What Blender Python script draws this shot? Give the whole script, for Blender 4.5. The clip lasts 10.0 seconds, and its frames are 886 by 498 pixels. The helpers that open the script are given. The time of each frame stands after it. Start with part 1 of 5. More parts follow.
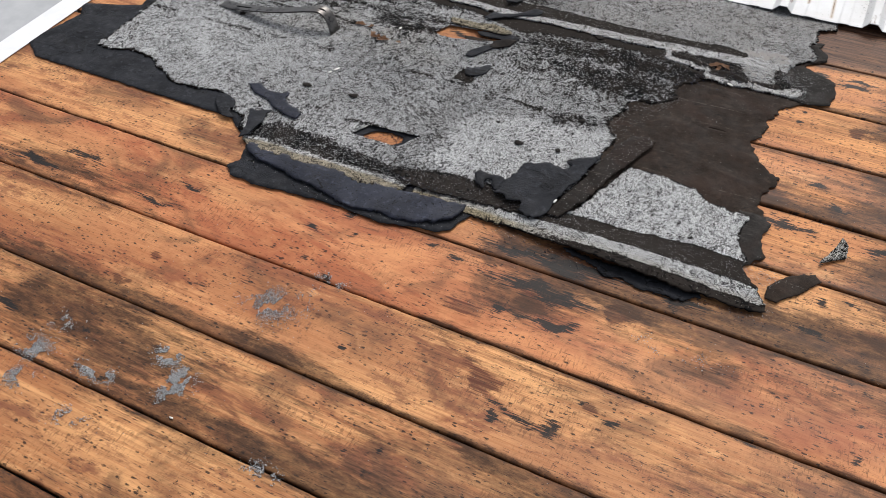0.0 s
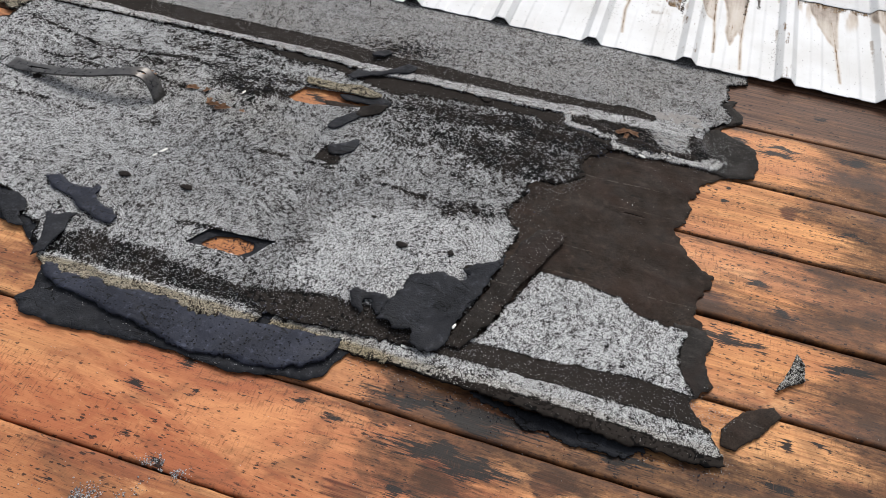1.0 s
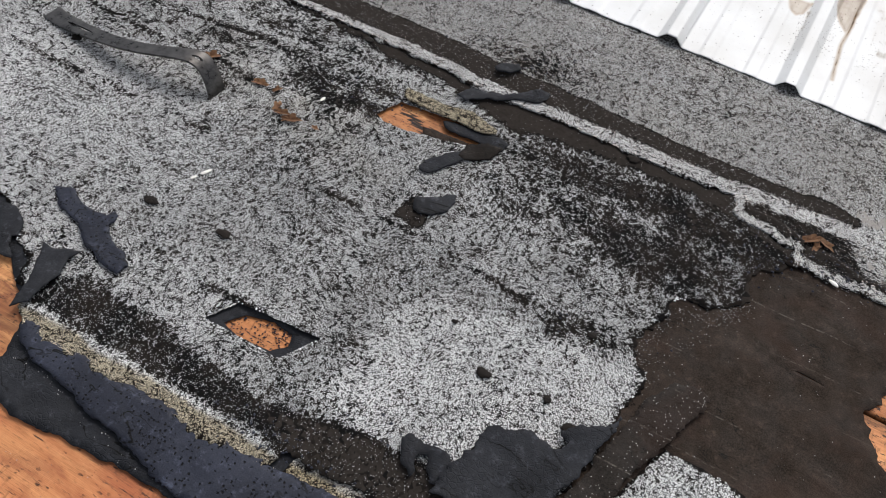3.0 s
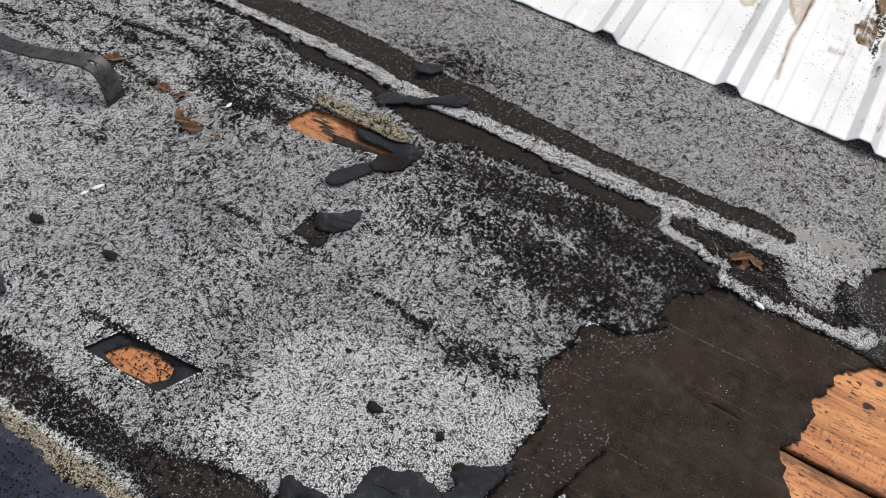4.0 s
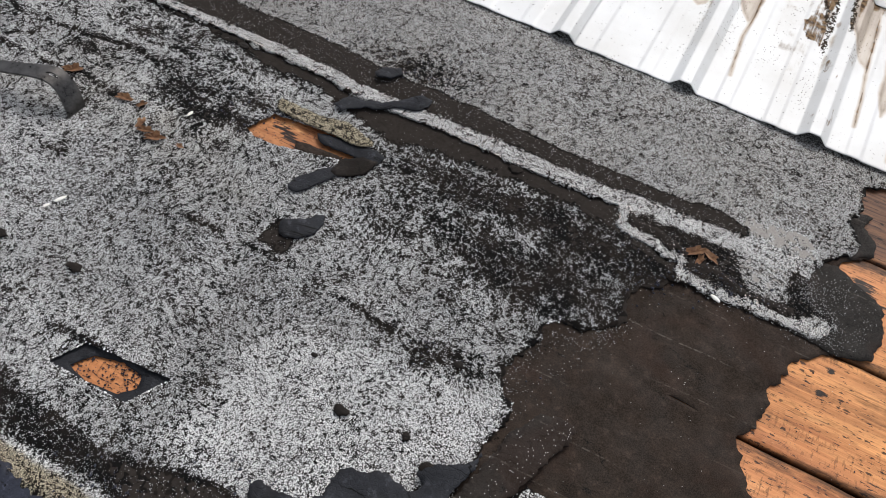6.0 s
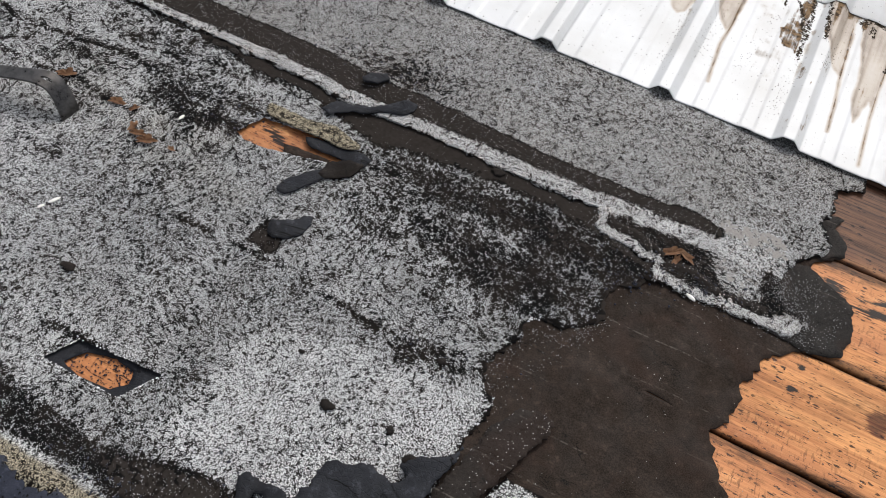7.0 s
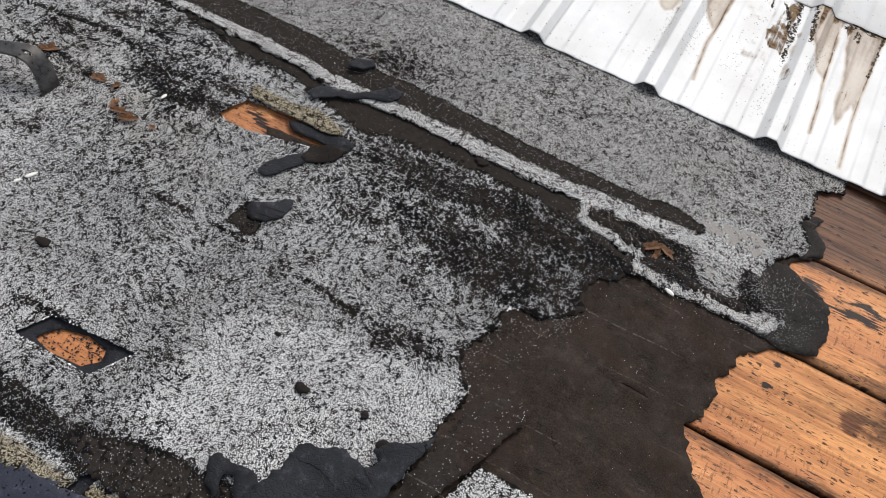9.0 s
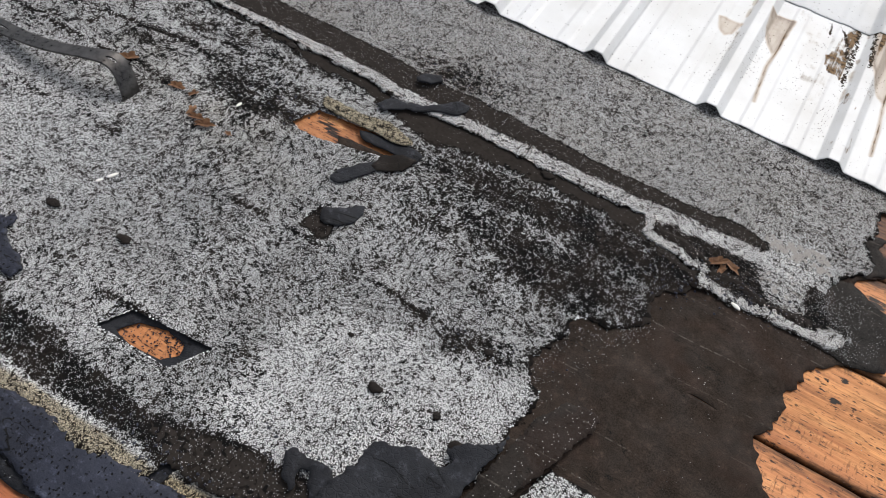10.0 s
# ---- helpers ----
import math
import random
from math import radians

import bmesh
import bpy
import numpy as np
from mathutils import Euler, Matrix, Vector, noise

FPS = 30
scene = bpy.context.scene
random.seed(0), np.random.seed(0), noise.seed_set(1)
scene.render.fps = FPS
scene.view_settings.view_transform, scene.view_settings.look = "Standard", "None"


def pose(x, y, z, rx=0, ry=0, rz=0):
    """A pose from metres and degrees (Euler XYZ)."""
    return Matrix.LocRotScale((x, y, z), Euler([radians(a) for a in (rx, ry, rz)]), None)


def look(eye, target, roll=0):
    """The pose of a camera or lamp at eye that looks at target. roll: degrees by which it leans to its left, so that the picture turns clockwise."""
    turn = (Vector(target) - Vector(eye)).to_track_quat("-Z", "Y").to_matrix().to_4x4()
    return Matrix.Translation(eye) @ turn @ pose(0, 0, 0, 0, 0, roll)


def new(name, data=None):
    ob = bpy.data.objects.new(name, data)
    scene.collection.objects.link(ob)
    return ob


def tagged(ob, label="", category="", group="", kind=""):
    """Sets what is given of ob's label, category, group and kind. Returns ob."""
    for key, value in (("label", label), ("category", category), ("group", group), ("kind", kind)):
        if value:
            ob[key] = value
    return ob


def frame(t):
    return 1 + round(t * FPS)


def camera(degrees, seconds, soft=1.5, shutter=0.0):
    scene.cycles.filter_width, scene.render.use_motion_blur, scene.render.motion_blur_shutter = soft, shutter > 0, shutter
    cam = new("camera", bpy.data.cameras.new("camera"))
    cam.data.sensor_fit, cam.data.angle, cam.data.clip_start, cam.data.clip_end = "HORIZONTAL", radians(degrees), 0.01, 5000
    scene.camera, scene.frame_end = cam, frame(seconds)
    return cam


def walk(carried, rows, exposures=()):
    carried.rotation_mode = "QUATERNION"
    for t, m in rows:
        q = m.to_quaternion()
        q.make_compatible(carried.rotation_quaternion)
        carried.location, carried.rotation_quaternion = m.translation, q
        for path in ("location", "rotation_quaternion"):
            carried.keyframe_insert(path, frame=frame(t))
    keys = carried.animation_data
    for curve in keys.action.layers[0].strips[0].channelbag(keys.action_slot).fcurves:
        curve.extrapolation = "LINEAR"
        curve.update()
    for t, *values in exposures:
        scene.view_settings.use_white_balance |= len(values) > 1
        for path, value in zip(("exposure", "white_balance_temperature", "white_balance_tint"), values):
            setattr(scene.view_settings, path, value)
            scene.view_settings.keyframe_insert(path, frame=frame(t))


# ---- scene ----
from mathutils.geometry import delaunay_2d_cdt

cam = camera(55.7, 10.0, soft=0.6)
PATH = [
    (0, (0.654, -1.955, 1.646), (0.003, -0.749, 0.19), -2.6),
    (0.5, (0.495, -1.695, 1.541), (0.03, -0.349, 0.137), 0.6),
    (1, (0.391, -1.44, 1.486), (0.039, -0.11, 0.035), 4.1),
    (1.5, (0.32, -1.176, 1.433), (-0.06, 0.1, -0.059), 6.9),
    (2, (0.24, -1.061, 1.413), (-0.14, 0.162, -0.124), 7.9),
    (2.5, (0.146, -0.976, 1.371), (-0.253, 0.182, -0.21), 8.4),
    (2.7, (0.12, -0.913, 1.362), (-0.326, 0.207, -0.234), 8.0),
    (3.8, (0.238, -0.589, 1.341), (-0.254, 0.42, -0.314), 5.7),
    (4, (0.25, -0.575, 1.351), (-0.221, 0.427, -0.315), 5.9),
    (4.5, (0.268, -0.552, 1.348), (-0.175, 0.45, -0.325), 5.7),
    (5, (0.265, -0.547, 1.345), (-0.152, 0.452, -0.337), 5.9),
    (5.5, (0.263, -0.554, 1.359), (-0.153, 0.453, -0.318), 6.6),
    (7, (0.299, -0.587, 1.422), (-0.103, 0.447, -0.242), 7.7),
    (7.5, (0.305, -0.596, 1.425), (-0.096, 0.437, -0.239), 8.5),
    (8, (0.314, -0.589, 1.419), (-0.073, 0.447, -0.248), 8.6),
    (8.5, (0.315, -0.588, 1.419), (-0.059, 0.453, -0.247), 9.3),
    (9, (0.314, -0.6, 1.402), (-0.054, 0.455, -0.258), 11.1),
    (9.5, (0.303, -0.618, 1.403), (-0.082, 0.446, -0.247), 10.6),
    (10, (0.259, -0.702, 1.38), (-0.188, 0.39, -0.235), 10.1),
]
walk(cam, [(t, look(eye, target, roll)) for t, eye, target, roll in PATH], [(0.0, 0.18), (10.0, 0.18)])

# ---- world and light: a bright overcast sky ----
SUN_EL, SUN_ROT = 54.0, 5.0
world = bpy.data.worlds.new("overcast_sky")
scene.world = world
world.use_nodes = True
wn = world.node_tree.nodes
sky = wn.new("ShaderNodeTexSky")
sky.sky_type = "NISHITA"
sky.sun_disc = False
sky.sun_elevation, sky.sun_rotation = radians(SUN_EL), radians(SUN_ROT)
sky.air_density, sky.dust_density, sky.ozone_density = 1.0, 4.0, 1.0
hsv = wn.new("ShaderNodeHueSaturation")
hsv.inputs["Saturation"].default_value = 0.35
world.node_tree.links.new(sky.outputs[0], hsv.inputs["Color"])
world.node_tree.links.new(hsv.outputs[0], wn["Background"].inputs["Color"])
wn["Background"].inputs["Strength"].default_value = 0.15
sun_data = bpy.data.lights.new("sun", "SUN")
sun_data.energy, sun_data.angle, sun_data.color = 1.3, radians(22), (1.0, 0.97, 0.93)
sun = new("sun", sun_data)
az = radians(SUN_ROT)
sun.matrix_world = look((0, 0, 8), (0 - 8 * math.sin(az) / math.tan(radians(SUN_EL)), 0 - 8 * math.cos(az) / math.tan(radians(SUN_EL)), 0))


# ---- small tools ----
def lattice(ix, iy, seed):
    h = (ix.astype(np.int64) * 374761393 + iy.astype(np.int64) * 668265263 + seed * 974634777) & 0x7FFFFFFF
    h = ((h ^ (h >> 13)) * 1274126177) & 0x7FFFFFFF
    return ((h ^ (h >> 16)) & 0xFFFFFF) / float(0xFFFFFF)


def vnoise(x, y, scale, seed=0, octaves=3):
    """Smooth noise from 0 to 1, with features of about 1/scale metres."""
    x, y = np.asarray(x, float), np.asarray(y, float)
    total, weight, amp = 0.0, 0.0, 1.0
    for o in range(octaves):
        u, v = x * scale * 2**o + 31.7 * o, y * scale * 2**o - 17.3 * o
        iu, iv = np.floor(u), np.floor(v)
        fu, fv = u - iu, v - iv
        fu, fv = fu * fu * (3 - 2 * fu), fv * fv * (3 - 2 * fv)
        a, b = lattice(iu, iv, seed + o), lattice(iu + 1, iv, seed + o)
        c, d = lattice(iu, iv + 1, seed + o), lattice(iu + 1, iv + 1, seed + o)
        total = total + amp * ((a * (1 - fu) + b * fu) * (1 - fv) + (c * (1 - fu) + d * fu) * fv)
        weight += amp
        amp *= 0.5
    return total / weight


def step(e0, e1, v):
    t = np.clip((np.asarray(v, float) - e0) / (e1 - e0), 0, 1)
    return t * t * (3 - 2 * t)


def inside(poly, x, y):
    """Which of the points lie in the polygon."""
    x, y = np.asarray(x, float), np.asarray(y, float)
    out = np.zeros(x.shape, bool)
    n = len(poly)
    for i in range(n):
        (x0, y0), (x1, y1) = poly[i], poly[(i + 1) % n]
        if y0 != y1:
            out ^= ((y0 > y) != (y1 > y)) & (x < (x1 - x0) * (y - y0) / (y1 - y0) + x0)
    return out


def away(line, x, y, closed=False):
    """The distance of the points from a line of straight pieces."""
    x, y = np.asarray(x, float), np.asarray(y, float)
    best = np.full(x.shape, 1e9)
    n = len(line)
    for i in range(n if closed else n - 1):
        (x0, y0), (x1, y1) = line[i], line[(i + 1) % n]
        dx, dy = x1 - x0, y1 - y0
        t = np.clip(((x - x0) * dx + (y - y0) * dy) / (dx * dx + dy * dy + 1e-12), 0, 1)
        best = np.minimum(best, np.hypot(x - x0 - t * dx, y - y0 - t * dy))
    return best


def region(poly, x, y, soft=0.02, rough=0.02, seed=5):
    """1 in the polygon, 0 outside it, over a soft and uneven border."""
    d = away(poly, x, y, True) * np.where(inside(poly, x, y), 1, -1)
    d = d + (vnoise(x, y, 22, seed) - 0.5) * 2 * rough
    return step(-soft, soft, d)


def left_over(cover, seed):
    """Turns how much is left of the granules into where they are left: above 0 they stand, below 0 they are gone."""
    def field(x, y):
        clump = 0.76 * vnoise(x, y, 240, seed, 2) + 0.24 * vnoise(x, y, 60, seed + 1, 2)
        return cover(x, y) - step(0.22, 0.78, clump)
    return field


def ragged(poly, amp=0.006, grain=0.006, seed=1):
    """The outline with torn edges."""
    out = []
    n = len(poly)
    for i in range(n):
        (x0, y0), (x1, y1) = poly[i], poly[(i + 1) % n]
        dx, dy = x1 - x0, y1 - y0
        long = math.hypot(dx, dy)
        k = max(1, int(long / grain))
        for j in range(k):
            t = j / k
            px, py = x0 + dx * t, y0 + dy * t
            a = amp * (2.8 * (float(vnoise(px, py, 26, seed, 2)) - 0.5) + 2.4 * (float(vnoise(px, py, 75, seed + 5, 2)) - 0.5) + 1.7 * (float(vnoise(px, py, 170, seed + 9, 2)) - 0.5))
            out.append((px - dy / long * a, py + dx / long * a))
    return out


def mesh_from(name, verts, faces, material, smooth=True, attrs=None):
    me = bpy.data.meshes.new(name)
    me.from_pydata([tuple(v) for v in verts], [], [tuple(f) for f in faces])
    for key, values in (attrs or {}).items():
        me.attributes.new(key, "FLOAT", "POINT").data.foreach_set("value", np.asarray(values, np.float32))
    if smooth:
        me.polygons.foreach_set("use_smooth", [True] * len(me.polygons))
    me.materials.append(material)
    me.update()
    return me


def sheet(name, outline, material, top, thick=0.003, spacing=0.01, holes=(), attrs=None, parent=None, seed=1, amp=0.006, grain=0.006, origin=None):
    """A thin torn sheet: top(x, y) is its upper side."""
    loops = [ragged(outline, amp, grain, seed)] + [ragged(h, amp * 0.35, grain, seed + 3) for h in holes]
    pts, edges = [], []
    for loop in loops:
        s = len(pts)
        pts += loop
        edges += [(s + i, s + (i + 1) % len(loop)) for i in range(len(loop))]
    xs, ys = [p[0] for p in loops[0]], [p[1] for p in loops[0]]
    gx, gy = np.meshgrid(np.arange(min(xs), max(xs), spacing), np.arange(min(ys), max(ys), spacing))
    rng = np.random.RandomState(seed)
    gx = (gx + rng.uniform(-0.3, 0.3, gx.shape) * spacing).ravel()
    gy = (gy + rng.uniform(-0.3, 0.3, gy.shape) * spacing).ravel()
    keep = inside(loops[0], gx, gy)
    gx, gy = gx[keep], gy[keep]
    near = away(outline, gx, gy, True) > spacing * 0.5 + amp
    for h in holes:
        near &= ~inside(h, gx, gy) & (away(h, gx, gy, True) > spacing * 0.5)
    pts += list(zip(gx[near], gy[near]))
    got = delaunay_2d_cdt([Vector((float(a), float(b))) for a, b in pts], edges, [], 1, 1e-6)
    co, tris = np.array([(v[0], v[1]) for v in got[0]]), [tuple(f) for f in got[2]]
    if holes:
        mid = np.array([co[list(f)].mean(0) for f in tris])
        out = np.zeros(len(tris), bool)
        for loop in loops[1:]:
            out |= inside(loop, mid[:, 0], mid[:, 1])
        tris = [f for f, o in zip(tris, out) if not o]
    x, y = co[:, 0], co[:, 1]
    z = top(x, y) + 0 * x
    t = thick(x, y) if callable(thick) else thick + 0 * x
    n = len(co)
    seen = {}
    for f in tris:
        for i in range(3):
            e = (f[i], f[(i + 1) % 3])
            seen[e] = 1
    rim = [e for e in seen if (e[1], e[0]) not in seen]
    ox, oy = origin or (0.0, 0.0)
    verts = np.concatenate([np.c_[x - ox, y - oy, z], np.c_[x - ox, y - oy, z - t]])
    faces = tris + [(f[2] + n, f[1] + n, f[0] + n) for f in tris] + [(b, a, a + n, b + n) for a, b in rim]
    values = {k: np.tile(fn(x, y) + 0 * x, 2) for k, fn in (attrs or {}).items()}
    me = mesh_from(name, verts, faces, material, True, values)
    me.polygons.foreach_set("use_smooth", [True] * len(tris) + [False] * (len(faces) - len(tris)))
    ob = new(name, me)
    ob.location = (ox, oy, 0)
    ob.parent = parent
    return ob


def part(name, bm, material, parent, label=""):
    me = bpy.data.meshes.new(name)
    bm.to_mesh(me)
    bm.free()
    me.materials.append(material)
    ob = new(name, me)
    ob.parent = parent
    return tagged(ob, label)


# ---- materials ----
class Nodes:
    """A short way to write node materials."""

    def __init__(self, name):
        self.mat = bpy.data.materials.new(name)
        self.mat.use_nodes = True
        self.tree = self.mat.node_tree
        self.bsdf = self.tree.nodes["Principled BSDF"]
        self.pos = self.tree.nodes.new("ShaderNodeNewGeometry").outputs["Position"]

    def put(self, socket, value):
        if isinstance(value, bpy.types.NodeSocket):
            self.tree.links.new(value, socket)
        elif value is not None:
            socket.default_value = value

    def math(self, op, a, b=None, c=None):
        n = self.tree.nodes.new("ShaderNodeMath")
        n.operation = op
        for i, v in enumerate((a, b, c)):
            self.put(n.inputs[i], v)
        return n.outputs[0]

    def scaled(self, sx, sy, sz=1.0, shift=None):
        n = self.tree.nodes.new("ShaderNodeVectorMath")
        n.operation = "MULTIPLY"
        self.put(n.inputs[0], self.pos)
        n.inputs[1].default_value = (sx, sy, sz)
        if shift is None:
            return n.outputs[0]
        a = self.tree.nodes.new("ShaderNodeVectorMath")
        a.operation = "ADD"
        self.put(a.inputs[0], n.outputs[0])
        self.put(a.inputs[1], shift)
        return a.outputs[0]

    def noise(self, scale, detail=3.0, vector=None, rough=0.55, warp=0.0):
        n = self.tree.nodes.new("ShaderNodeTexNoise")
        self.put(n.inputs["Vector"], vector or self.pos)
        n.inputs["Scale"].default_value, n.inputs["Detail"].default_value = scale, detail
        n.inputs["Roughness"].default_value, n.inputs["Distortion"].default_value = rough, warp
        return n.outputs["Fac"]

    def cells(self, scale, vector=None, feature="F1"):
        n = self.tree.nodes.new("ShaderNodeTexVoronoi")
        n.feature = feature
        self.put(n.inputs["Vector"], vector or self.pos)
        n.inputs["Scale"].default_value = scale
        return n

    def split(self, colour):
        n = self.tree.nodes.new("ShaderNodeSeparateColor")
        self.put(n.inputs[0], colour)
        return n.outputs

    def ramp(self, value, lo, hi, a=0.0, b=1.0):
        n = self.tree.nodes.new("ShaderNodeMapRange")
        n.interpolation_type = "SMOOTHSTEP"
        for i, v in enumerate((value, lo, hi, a, b)):
            self.put(n.inputs[i], v)
        return n.outputs[0]

    def mix(self, fac, a, b):
        n = self.tree.nodes.new("ShaderNodeMix")
        n.data_type = "RGBA"
        self.put(n.inputs[0], fac)
        for s, v in ((n.inputs[6], a), (n.inputs[7], b)):
            self.put(s, (*v, 1.0) if isinstance(v, tuple) else v)
        return n.outputs[2]

    def attr(self, name):
        n = self.tree.nodes.new("ShaderNodeAttribute")
        n.attribute_name = name
        return n.outputs["Fac"]

    def random(self):
        return self.tree.nodes.new("ShaderNodeObjectInfo").outputs["Random"]

    def bump(self, height, distance=0.001, strength=1.0):
        n = self.tree.nodes.new("ShaderNodeBump")
        n.inputs["Distance"].default_value, n.inputs["Strength"].default_value = distance, strength
        self.put(n.inputs["Height"], height)
        self.put(self.bsdf.inputs["Normal"], n.outputs[0])

    def done(self, colour, rough=0.7, metal=0.0, spec=0.5):
        self.put(self.bsdf.inputs["Base Color"], (*colour, 1.0) if isinstance(colour, tuple) else colour)
        self.put(self.bsdf.inputs["Roughness"], rough)
        self.put(self.bsdf.inputs["Metallic"], metal)
        self.put(self.bsdf.inputs["Specular IOR Level"], spec)
        return self.mat


def granule_material(name):
    """Mineral granules in asphalt. Attributes: cover (how many are left), tone (grey to white), tan (weathered, yellowish)."""
    m = Nodes(name)
    vor = m.cells(470)
    rnd = m.split(vor.outputs["Color"])
    cover, tone, tan = m.attr("cover"), m.attr("tone"), m.attr("tan")
    has = m.ramp(m.math("ADD", cover, m.math("MULTIPLY", m.math("SUBTRACT", rnd[0], 0.72), 0.75)), -0.06, 0.06)
    has = m.math("MULTIPLY", has, m.ramp(vor.outputs["Distance"], 0.68, 0.46, 0.16, 1.0))
    grey = m.mix(m.ramp(rnd[1], 0.30, 0.46), (0.022, 0.022, 0.024), m.mix(rnd[2], (0.145, 0.132, 0.120), (0.405, 0.43, 0.455)))
    white = m.mix(m.ramp(rnd[1], 0.10, 0.22), (0.06, 0.06, 0.06), m.mix(rnd[2], (0.38, 0.385, 0.388), (0.74, 0.75, 0.75)))
    stone = m.mix(tone, grey, white)
    dirty = m.mix(m.ramp(rnd[2], 0.0, 1.0), (0.11, 0.092, 0.058), (0.45, 0.39, 0.27))
    stone = m.mix(tan, stone, dirty)
    brown = m.ramp(m.noise(14, 4.0), 0.35, 0.65)
    asphalt = m.mix(brown, (0.0042, 0.0040, 0.0042), (0.013, 0.0105, 0.0092))
    bare = m.math("MULTIPLY", m.ramp(cover, -0.68, -0.88), m.ramp(m.noise(35, 5.0, rough=0.7), 0.3, 0.6, 0.75, 1.0))
    asphalt = m.mix(bare, asphalt, m.mix(m.noise(160, 3.0), (0.013, 0.011, 0.0098), (0.036, 0.030, 0.026)))
    colour = m.mix(has, asphalt, stone)
    pressed = m.ramp(m.math("ADD", m.attr("paste"), m.math("MULTIPLY", m.math("SUBTRACT", m.noise(75, 5.0, rough=0.7), 0.5), 1.9)), 0.88, 0.99)
    colour = m.mix(m.math("MULTIPLY", pressed, m.ramp(m.attr("paste"), 0.02, 0.10)), colour, m.mix(m.noise(300, 3.0), (0.17, 0.158, 0.147), (0.36, 0.343, 0.325)))
    m.bump(m.math("ADD", has, m.math("MULTIPLY", m.noise(60, 4.0), 0.6)), 0.0010, 0.5)
    return m.done(colour, 0.9, spec=0.06)


def stone_material(name):
    """Single granules. Attributes: shade (how light the grain is), tan (yellowish), umber (brownish)."""
    m = Nodes(name)
    shade = m.attr("shade")
    comb = m.tree.nodes.new("ShaderNodeCombineColor")
    umber = m.attr("umber")
    for i, (k, w) in enumerate(((1.0, 0.0), (1.014, -0.12), (1.036, -0.20))):
        m.put(comb.inputs[i], m.math("MULTIPLY", shade, m.math("MULTIPLY_ADD", umber, w, k)))
    warm = m.tree.nodes.new("ShaderNodeCombineColor")
    for i, k in enumerate((1.0, 0.81, 0.53)):
        m.put(warm.inputs[i], m.math("MULTIPLY", shade, k))
    return m.done(m.mix(m.attr("tan"), comb.outputs[0], warm.outputs[0]), 0.8, spec=0.3)


def felt_material(name, a, b, rough=0.75, specks=True, pits=False, grit=0.966):
    m = Nodes(name)
    base = m.mix(m.ramp(m.noise(7, 6.0, rough=0.65), 0.3, 0.7), a, b)
    streak = m.math("MULTIPLY", m.ramp(m.noise(1.0, 4.0, m.scaled(2.5, 48.0)), 0.58, 0.66), m.ramp(m.noise(9, 3.0), 0.45, 0.6))
    base = m.mix(m.math("MULTIPLY", streak, 0.15 if specks else 0.0), base, tuple(min(1, 2.2 * v + 0.01) for v in b))
    fine = m.noise(320, 3.0)
    line = m.math("ABSOLUTE", m.math("SUBTRACT", m.noise(1.0, 4.0, m.scaled(5.0, 11.0), warp=0.4), 0.5))
    crack = m.math("MULTIPLY", m.ramp(line, 0.009, 0.003), m.ramp(m.noise(5, 2.0), 0.46, 0.56))
    base = m.mix(crack, base, (0.003, 0.003, 0.003))
    dust = m.ramp(m.noise(55, 5.0, rough=0.75), 0.52, 0.72, 0.0, 0.5)
    base = m.mix(dust, base, tuple(3.0 * v for v in b))
    base = m.mix(m.ramp(fine, 0.35, 0.75, 0.0, 0.35), base, tuple(0.4 * v for v in a))
    if specks:
        sep = m.tree.nodes.new("ShaderNodeSeparateXYZ")
        m.put(sep.inputs[0], m.pos)
        row = m.math("ABSOLUTE", m.math("SUBTRACT", m.math("FRACT", m.math("DIVIDE", m.math("ADD", sep.outputs[1], m.math("MULTIPLY", m.noise(3, 2.0), 0.02)), 0.093)), 0.5))
        row = m.math("MULTIPLY", m.ramp(row, 0.024, 0.004), m.math("MULTIPLY", m.ramp(m.noise(150, 3.0), 0.42, 0.6), m.ramp(m.noise(5.0, 2.0), 0.44, 0.56, 0.05, 0.9)))
        base = m.mix(row, base, (0.105, 0.093, 0.080))
        blot = m.ramp(m.noise(20, 6.0, rough=0.7), 0.42, 0.66)
        base = m.mix(m.math("MULTIPLY", blot, 0.55), base, tuple(0.35 * v for v in a))
        rusty = m.math('MULTIPLY', m.ramp(m.noise(6, 4.0, rough=0.6, warp=0.5), 0.50, 0.62), 0.30)
        base = m.mix(rusty, base, (0.036, 0.019, 0.0135))
        weave = m.ramp(m.noise(420, 2.0), 0.40, 0.62)
        base = m.mix(m.math('MULTIPLY', weave, 0.35), base, tuple(1.9 * v for v in b))
        vor = m.cells(300)
        rnd = m.split(vor.outputs["Color"])
        dot = m.math("MULTIPLY", m.math("MULTIPLY", m.ramp(rnd[0], grit, grit + 0.005), m.ramp(m.noise(11, 3.0), 0.54 if grit > 0.95 else 0.2, 0.66 if grit > 0.95 else 0.45)), m.ramp(vor.outputs["Distance"], 0.32, 0.2))
        base = m.mix(dot, base, (0.5, 0.5, 0.48))
    relief = m.math("ADD", m.math("MULTIPLY", m.noise(30, 6.0, rough=0.62), 1.6), m.math("MULTIPLY", fine, 0.3))
    if not specks and not pits:
        crackle = m.cells(110, feature="DISTANCE_TO_EDGE").outputs["Distance"]
        relief = m.math("ADD", relief, m.math("MULTIPLY", m.ramp(crackle, 0.0, 0.16), m.ramp(m.noise(11, 3.0), 0.45, 0.6, 0.0, 0.45)))
        relief = m.math("ADD", relief, m.math("MULTIPLY", m.noise(14, 6.0, rough=0.65), 1.3))
